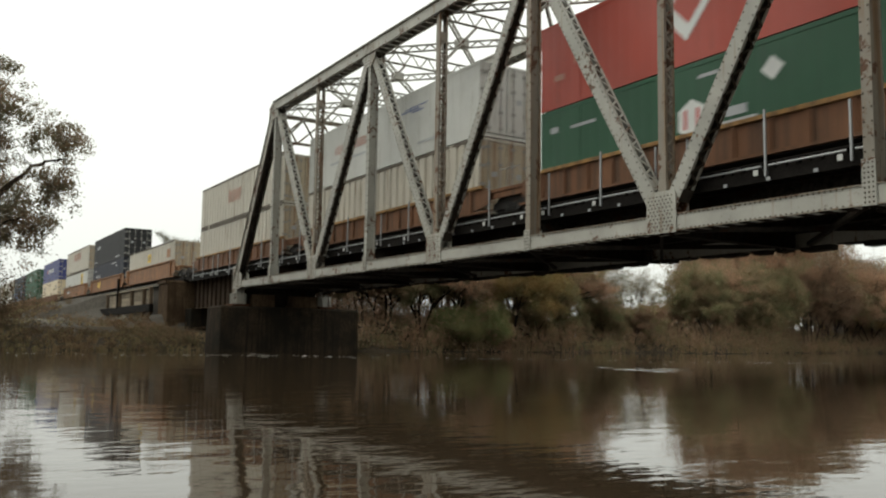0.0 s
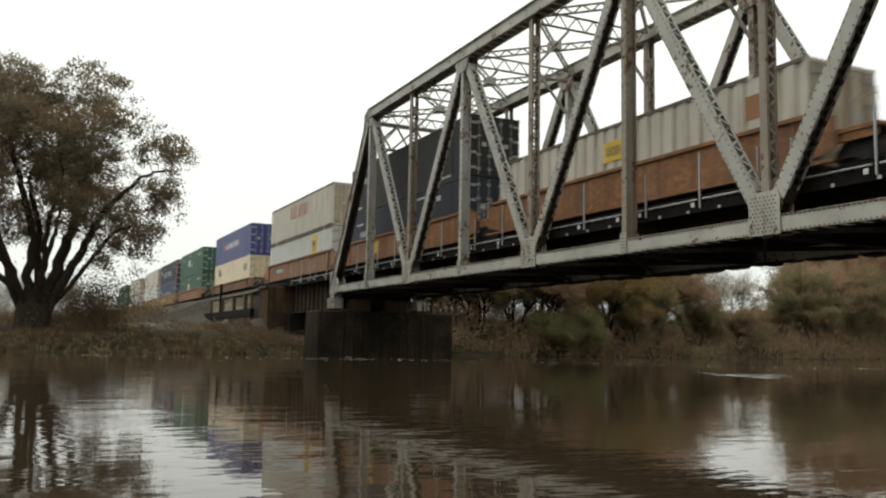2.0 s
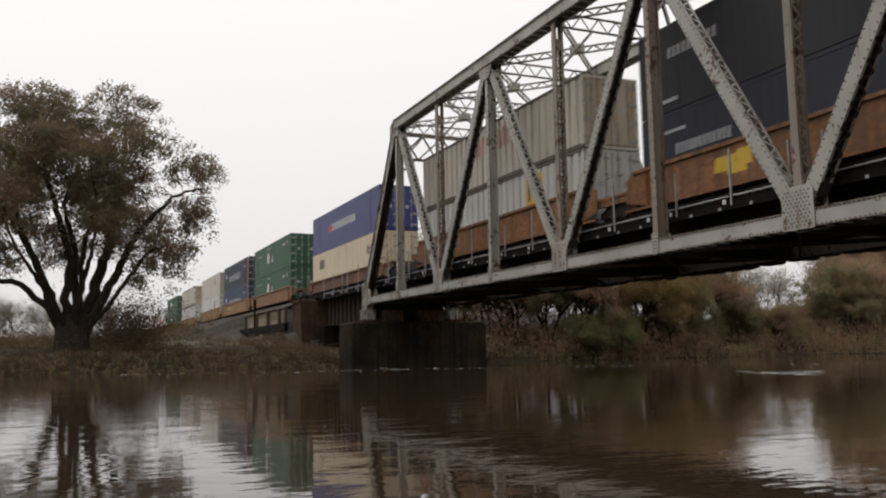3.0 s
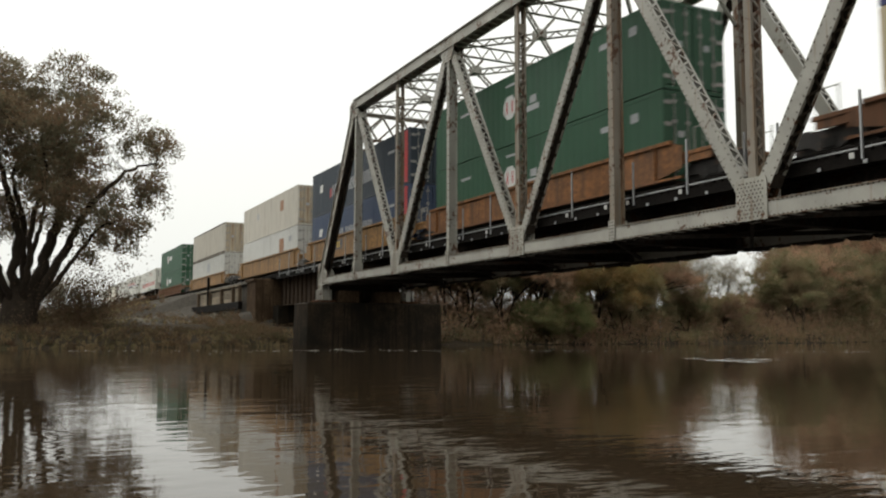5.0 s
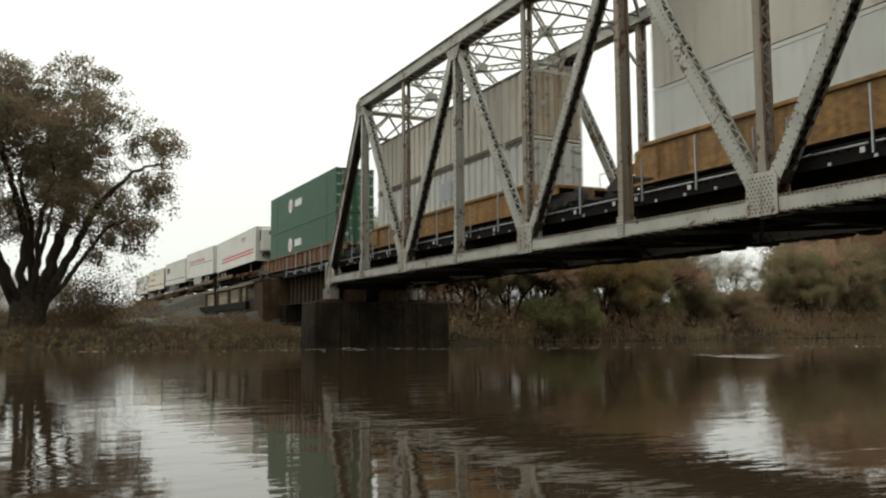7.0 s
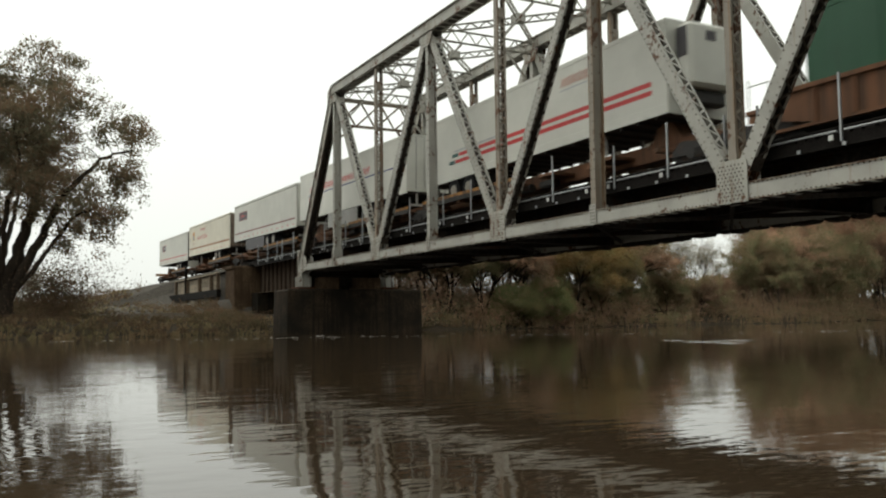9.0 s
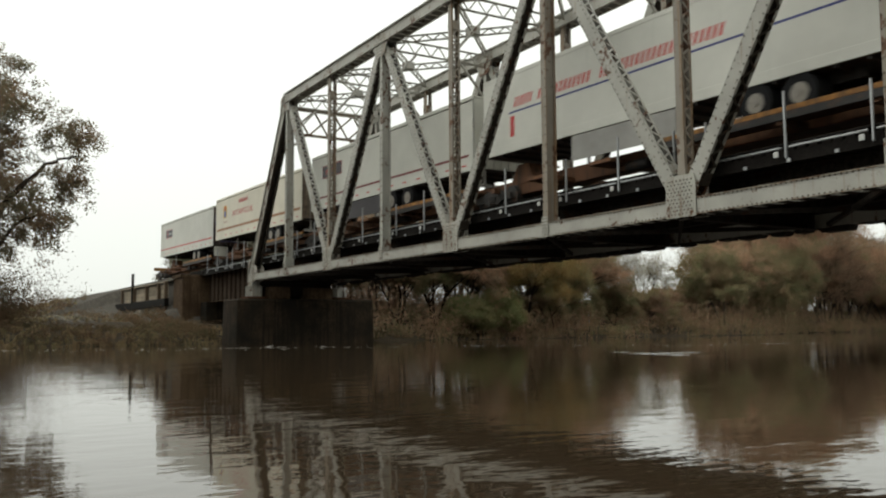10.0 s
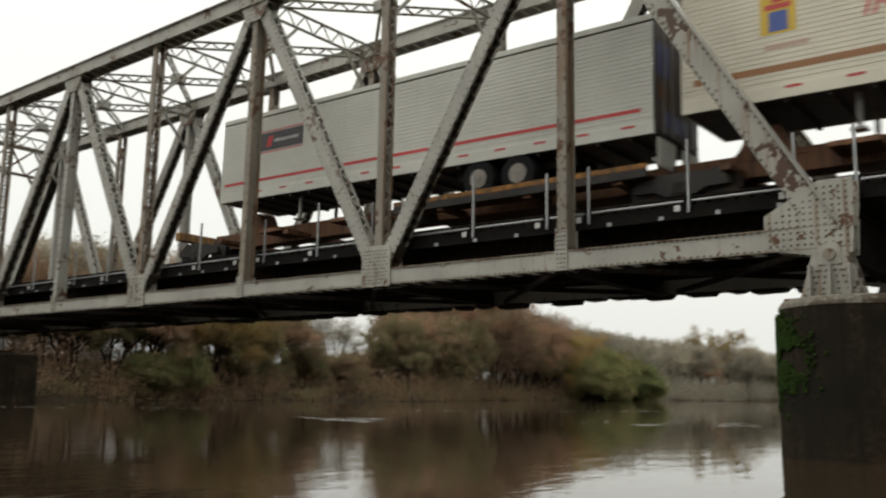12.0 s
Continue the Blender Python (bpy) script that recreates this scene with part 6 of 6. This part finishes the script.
def trailer(label, q, rows, ribbed=True, body=None, reefer=False, skirt=None, reverse=True, rear_paint=None, L=16.15, axles=(3.75, 5.0)):
    t = thing("semi_trailer", label, "trailer", "trailers on the train")
    body = body or M_TRAIL
    W, H = 1.3, 2.95
    bm = bmesh.new()
    for s in (-1, 1):
        if ribbed:  # fine ribs along the side
            n = 22
            zs = []
            for i in range(n):
                z = 0.30 + (H - 0.5) * i / n
                h = (H - 0.5) / n
                zs += [(z, 0.0), (z + h * 0.80, 0.0), (z + h * 0.84, 0.011), (z + h * 0.97, 0.011)]
            a = [bm.verts.new((0, s * (W - d), z)) for z, d in zs]
            b = [bm.verts.new((-L, s * (W - d), z)) for z, d in zs]
            for i in range(len(zs) - 1):
                bm.faces.new((a[i], b[i], b[i + 1], a[i + 1]))
        else:
            y0, y1 = sorted((s * W, s * (W - 0.03)))
            box(bm, (-L, y0, 0.2), (0, y1, H - 0.1))
    part("side_panel", bm, body, t)
    bm = bmesh.new()
    box(bm, (-L, -W + 0.02, H - 0.08), (0, W - 0.02, H))
    part("roof", bm, body, t)
    for s in (-1, 1):
        y0, y1 = sorted((s * (W + 0.012), s * (W - 0.05)))
        for name, z0, z1 in (("top_rail", H - 0.16, H - 0.01), ("bottom_rail", 0.0, 0.3)):
            bm = bmesh.new()
            box(bm, (-L, y0, z0), (0.02, y1, z1), 0.008)
            part(name, bm, body, t)
    bm = bmesh.new()
    box(bm, (-L + 0.02, -W + 0.03, 0.02), (-0.02, W - 0.03, 0.10))
    part("floor", bm, M_BLACK, t)
    for i in range(18):
        bm = bmesh.new()
        x = -0.6 - i * 0.85
        box(bm, (x - 0.04, -W + 0.05, -0.08), (x + 0.04, W - 0.05, 0.018))
        part("cross_member", bm, M_BLACK, t)
    bm = bmesh.new()
    x0 = -L if reverse else -0.05
    box(bm, (x0, -W, 0.0), (x0 + 0.05, W, H - 0.01), 0.02)
    part("front_wall", bm, body, t)
    fx = (lambda x: -L - x) if reverse else (lambda x: x)

    def span(a, b):
        return sorted((fx(a), fx(b)))

    for s in (-1, 1):
        bm = bmesh.new()
        y0, y1 = sorted((s * 0.01, s * (W - 0.04)))
        x0, x1 = span(-L - 0.03, -L)
        box(bm, (x0, y0, 0.1), (x1, y1, H - 0.12), 0.01)
        d = part("rear_door", bm, rear_paint or body, t)
        for y in (0.35, 0.8):
            bm = bmesh.new()
            xr = fx(-L - 0.05)
            rod(bm, (xr, s * y, 0.1), (xr, s * y, H - 0.15), 0.018, 6)
            part("lock_rod", bm, M_FRAME, d)
        bm = bmesh.new()
        x = fx(-3.6)
        rod(bm, (x, s * 0.8, -0.75), (x, s * 0.8, 0.05), 0.06, 8)
        box(bm, (x - 0.15, s * 0.8 - 0.15, -0.80), (x + 0.15, s * 0.8 + 0.15, -0.75))
        part("landing_leg", bm, M_FRAME, t)
    bm = bmesh.new()
    x0, x1 = span(-L + 0.05, -L + 0.12)
    box(bm, (x0, -1.1, -0.62), (x1, 1.1, -0.50), 0.01)
    for s in (-1, 1):
        box(bm, (x0, s * 0.7 - 0.05, -0.55), (x1, s * 0.7 + 0.05, 0.05))
    part("rear_guard", bm, M_FRAME, t)
    bm = bmesh.new()
    for s in (-1, 1):
        y0, y1 = sorted((s * 0.55, s * 0.45))
        x0, x1 = span(-L + axles[0] - 1.3, -L + axles[1] + 1.3)
        box(bm, (x0, y0, -0.25), (x1, y1, 0.02))
    wheels = [fx(-L + a) for a in axles]
    for x in wheels:
        rod(bm, (x, -1.1, -0.46), (x, 1.1, -0.46), 0.07, 8)
    axle = part("bogie", bm, M_BLACK, t)
    for x in wheels:
        for s in (-1, 1):
            bm = bmesh.new()
            for y in (0.72, 1.02):
                a, b = sorted((s * y, s * (y + 0.26)))
                rod(bm, (x, a, -0.46), (x, b, -0.46), 0.5, 22)
            tyre = part("tyre", bm, M_TYRE, axle)
            bm = bmesh.new()
            rod(bm, (x, s * 1.2, -0.46), (x, s * 1.295, -0.46), 0.26, 16)
            rod(bm, (x, s * 1.29, -0.46), (x, s * 1.33, -0.46), 0.10, 10)
            part("rim", bm, M_RIM, tyre)
    if reefer:
        bm = bmesh.new()
        box(bm, (0.0, -0.95, 0.75), (0.65, 0.95, 2.75), 0.12)
        u = part("cooling_unit", bm, body, t, "white cooling unit on the trailer's front wall")
        bm = bmesh.new()
        box(bm, (0.08, -0.97, 1.7), (0.52, -0.94, 2.62), 0.01)
        part("grille", bm, M_MDARK, u)
        bm = bmesh.new()
        box(bm, (0.64, -0.3, 2.2), (0.665, 0.1, 2.5))
        part("vent", bm, M_MDARK, u)
        bm = bmesh.new()
        box(bm, (0.0, -0.7, 0.3), (0.4, 0.7, 0.72), 0.05)
        part("lower_unit", bm, M_BLACK, u)
    if skirt:
        bm = bmesh.new()
        box(bm, (skirt[0], -W + 0.02, -0.84), (skirt[1], -W + 0.05, -0.02))
        part("side_skirt", bm, skirt[2], t, "grey side skirt")
    for i in range(12 if ribbed else 0):
        bm = bmesh.new()
        mark(bm, -0.8 - i * 1.22, -0.45 - i * 1.22, 0.20, 0.26, y=-W - 0.016)
        part("reflective_tape", bm, M_MRED, t)
    marks(t, rows, y=-W - 0.004)
    MOVERS.append((t, q, RAIL + 1.68, 1.0 if reverse else -0.35))
    return t


def spine_car(label, q, tail=False, reverse=True):
    t = thing("spine_car", label, "railway wagon", "spine cars of the train")
    L = 16.15
    bm = bmesh.new()
    box(bm, (-L - 0.9, -0.32, 0.55), (0.9, 0.32, 1.10), 0.02)
    part("centre_beam", bm, M_BROWNC, t)
    fx = (lambda x: -L - x) if reverse else (lambda x: x)

    def span(a, b):
        return sorted((fx(a), fx(b)))

    for s in (-1, 1):
        bm = bmesh.new()
        y0, y1 = sorted((s * 0.55, s * 1.36))
        x0, x1 = span(-L - 0.3, -L + 7.5)
        box(bm, (x0, y0, 0.72), (x1, y1, 0.79), 0.01)
        deck = part("wheel_deck", bm, M_BROWNC, t)
        y0, y1 = sorted((s * 1.30, s * 1.38))
        bm = bmesh.new()
        box(bm, (x0, y0, 0.66), (x1, y1, 0.86), 0.01)
        part("edge_sill", bm, M_BLACK, deck)
        bm = bmesh.new()
        box(bm, (x0, y0, 0.86), (x1, y1, 0.99), 0.01)
        part("edge_strip", bm, M_DECK, deck, "worn orange-yellow edge strip")
        for x in (-L + 0.5, -L + 3.0, -L + 5.8, -4.0, -0.6):
            bm = bmesh.new()
            y0, y1 = sorted((s * 0.3, s * 1.3))
            box(bm, (fx(x) - 0.12, y0, 0.58), (fx(x) + 0.12, y1, 0.72))
            part("bracket", bm, M_BROWNC, t)
    bm = bmesh.new()
    prism(bm, [(fx(x), z) for x, z in ((-2.1, 0.95), (-0.3, 0.95), (-0.55, 1.15), (-0.9, 1.68), (-1.5, 1.68), (-1.75, 1.2))], -0.35, 0.35)
    part("hitch", bm, M_BROWNC, t)
    for x in (-6.5, -3.2):
        bm = bmesh.new()
        box(bm, (fx(x) - 0.5, -1.3, 0.72), (fx(x) + 0.5, 1.3, 0.84), 0.01)
        part("cross_deck", bm, M_BROWNC, t)
    for x in (-9.0, -7.4):
        bm = bmesh.new()
        rod(bm, (fx(x) - 0.45, -0.5, 0.62), (fx(x) + 0.45, -0.5, 0.62), 0.17, 10)
        part("air_tank", bm, M_BLACK, t)
    truck(t, 0.95)
    if tail:
        truck(t, -L - 0.95)
        bm = bmesh.new()
        box(bm, (-L - 2.6, -0.12, 0.62), (-L - 0.9, 0.12, 0.86), 0.02)
        box(bm, (-L - 2.0, -1.3, 0.9), (-L - 1.7, 1.3, 1.2), 0.02)
        part("coupler", bm, M_YELLOWC, t)
    MOVERS.append((t, q, RAIL))
    return t


trailer("white smooth trailer with two red stripes and a cooling unit", -213.3, [(M_MRED, [(-13.3, -0.7, 0.70, 0.86, 0.0), (-13.0, -0.7, 0.98, 1.14, 0.0)]), (M_MTEAL, [(-13.85, -13.35, 0.70, 0.86, 0.0), (-13.6, -13.05, 0.98, 1.14, 0.0)]), (M_FRED, word(-5.4, 2.1, 1.8, 0.32, 8, 0.1)), (M_MGREY, [(-13.4, -9.0, 1.2, 1.28, 0), (-5.5, -3.7, 1.95, 2.0, 0.1)])], ribbed=False, reefer=True, reverse=False, axles=(2.6, 3.9))
trailer("white trailer with a blue line and red lettering bars", -231.6, [(M_NAVY, [(-14.5, -0.6, 1.40, 1.47, 0.0)]), (M_MRED, word(-14.2, 1.60, 1.1, 0.36, 3, 0.12) + word(-12.8, 1.60, 2.8, 0.36, 6, 0.12) + word(-9.6, 1.60, 5.0, 0.36, 11, 0.12) + [(-14.4, -14.15, 0.55, 1.3, 0)])], ribbed=False, skirt=(-11.0, -6.4, M_FRAME), axles=(2.4, 3.7))
trailer("white ribbed trailer with a dark emblem and a dark red line", -248.5, [(M_MMAROON, [(-15.9, -0.3, 0.56, 0.66, 0), (-14.68, -12.22, 1.58, 2.27, 0)]), (M_MDARK, [(-14.6, -12.3, 1.65, 2.2, 0)]), (M_MRED, word(-14.2, 1.8, 1.3, 0.22, 4))], skirt=(-12.6, -7.6, M_MDARK), axles=(5.3, 6.8))
t4 = trailer("white ribbed trailer with a brown line, crest and red lettering", -266.1, [(M_MBROWN, [(-16.2, -0.2, 0.60, 0.76, 0)]), (M_MYEL, [(-14.70, -13.95, 1.45, 2.3, 0)]), (M_FRED, word(-14.6, 1.10, 0.9, 0.12, 7)), (M_MRED, word(-11.3, 2.2, 1.9, 0.26, 7, 0.1))], rear_paint=M_REARB, L=16.5, body=M_TRAILC)
marks(t4, [(M_MBLUE, [(-14.52, -14.12, 1.5, 1.95, 0)]), (M_MRED, [(-14.6, -14.05, 2.0, 2.12, 0), (-14.45, -14.2, 2.15, 2.3, 0)])], y=-1.308)
t5 = trailer("white ribbed trailer with a red line and a dark emblem", -283.3, [(M_MRED, [(-15.9, -0.3, 0.56, 0.66, 0), (-14.15, -12.0, 1.50, 1.54, 0), (-14.15, -12.0, 2.21, 2.25, 0)]), (M_MDARK, [(-14.2, -12.0, 1.57, 2.18, 0)])], rear_paint=M_REAR, L=16.1)
marks(t5, [(M_MWHITE, word(-13.4, 1.82, 1.2, 0.1, 9)), (M_MRED, [(-13.8, -13.55, 1.7, 2.05, 0.1)])], y=-1.308)
for y0, y1, z0, z1, m in ((-1.15, -0.45, 1.5, 2.3, M_NAVY), (-1.1, -0.3, 0.9, 1.3, M_BROWNC), (0.15, 1.1, 1.2, 2.2, M_BROWNC), (-0.8, 0.6, 0.3, 0.7, M_NAVY)):
    bm = bmesh.new()
    box(bm, (0.032, y0, z0), (0.036, y1, z1))
    part("door_graphic", bm, m, t5)
for y0, y1 in ((-1.2, -0.2), (0.2, 1.2)):
    bm = bmesh.new()
    box(bm, (0.05, y0, -0.75), (0.08, y1, -0.05), 0.01)
    part("mud_flap", bm, M_TRAIL, t5, "white mud flap")


def lettering(parent, text, x, y, z, size, width, material):
    """Painted words on the near side of a box."""
    cu = bpy.data.curves.new("lettering", "FONT")
    cu.body, cu.size, cu.extrude, cu.shear = text, size, 0.001, 0.2
    tmp = bpy.data.objects.new("tmp_letters", cu)
    scene.collection.objects.link(tmp)
    me = bpy.data.meshes.new_from_object(tmp)
    bpy.data.objects.remove(tmp)
    xs = [v.co.x for v in me.vertices]
    k = width / (max(xs) - min(xs))
    me.transform(pose(x, y, z, 90) @ Matrix.Diagonal((k, 1, 1, 1)))
    me.materials.append(material)
    ob = new("lettering", me)
    ob.parent = parent
    return ob


lettering(t4, "INTERMODAL", -12.7, -1.306, 1.42, 0.52, 4.3, M_MRED)
for i, q in enumerate((-213.3, -231.6, -248.5, -266.1, -283.75)):
    spine_car("rusty spine car with a yellow-edged wheel deck under a trailer", q, i == 4, i > 0)


def motions():
    """All of the train runs to the right at one steady speed."""
    for ob, q, z, *tip in MOVERS:
        walk(ob, [(t, pose(q + SPEED * t, YC, z, 0, tip[0] if tip else 0, 0)) for t in (0, 4, 8, 12)])


motions()
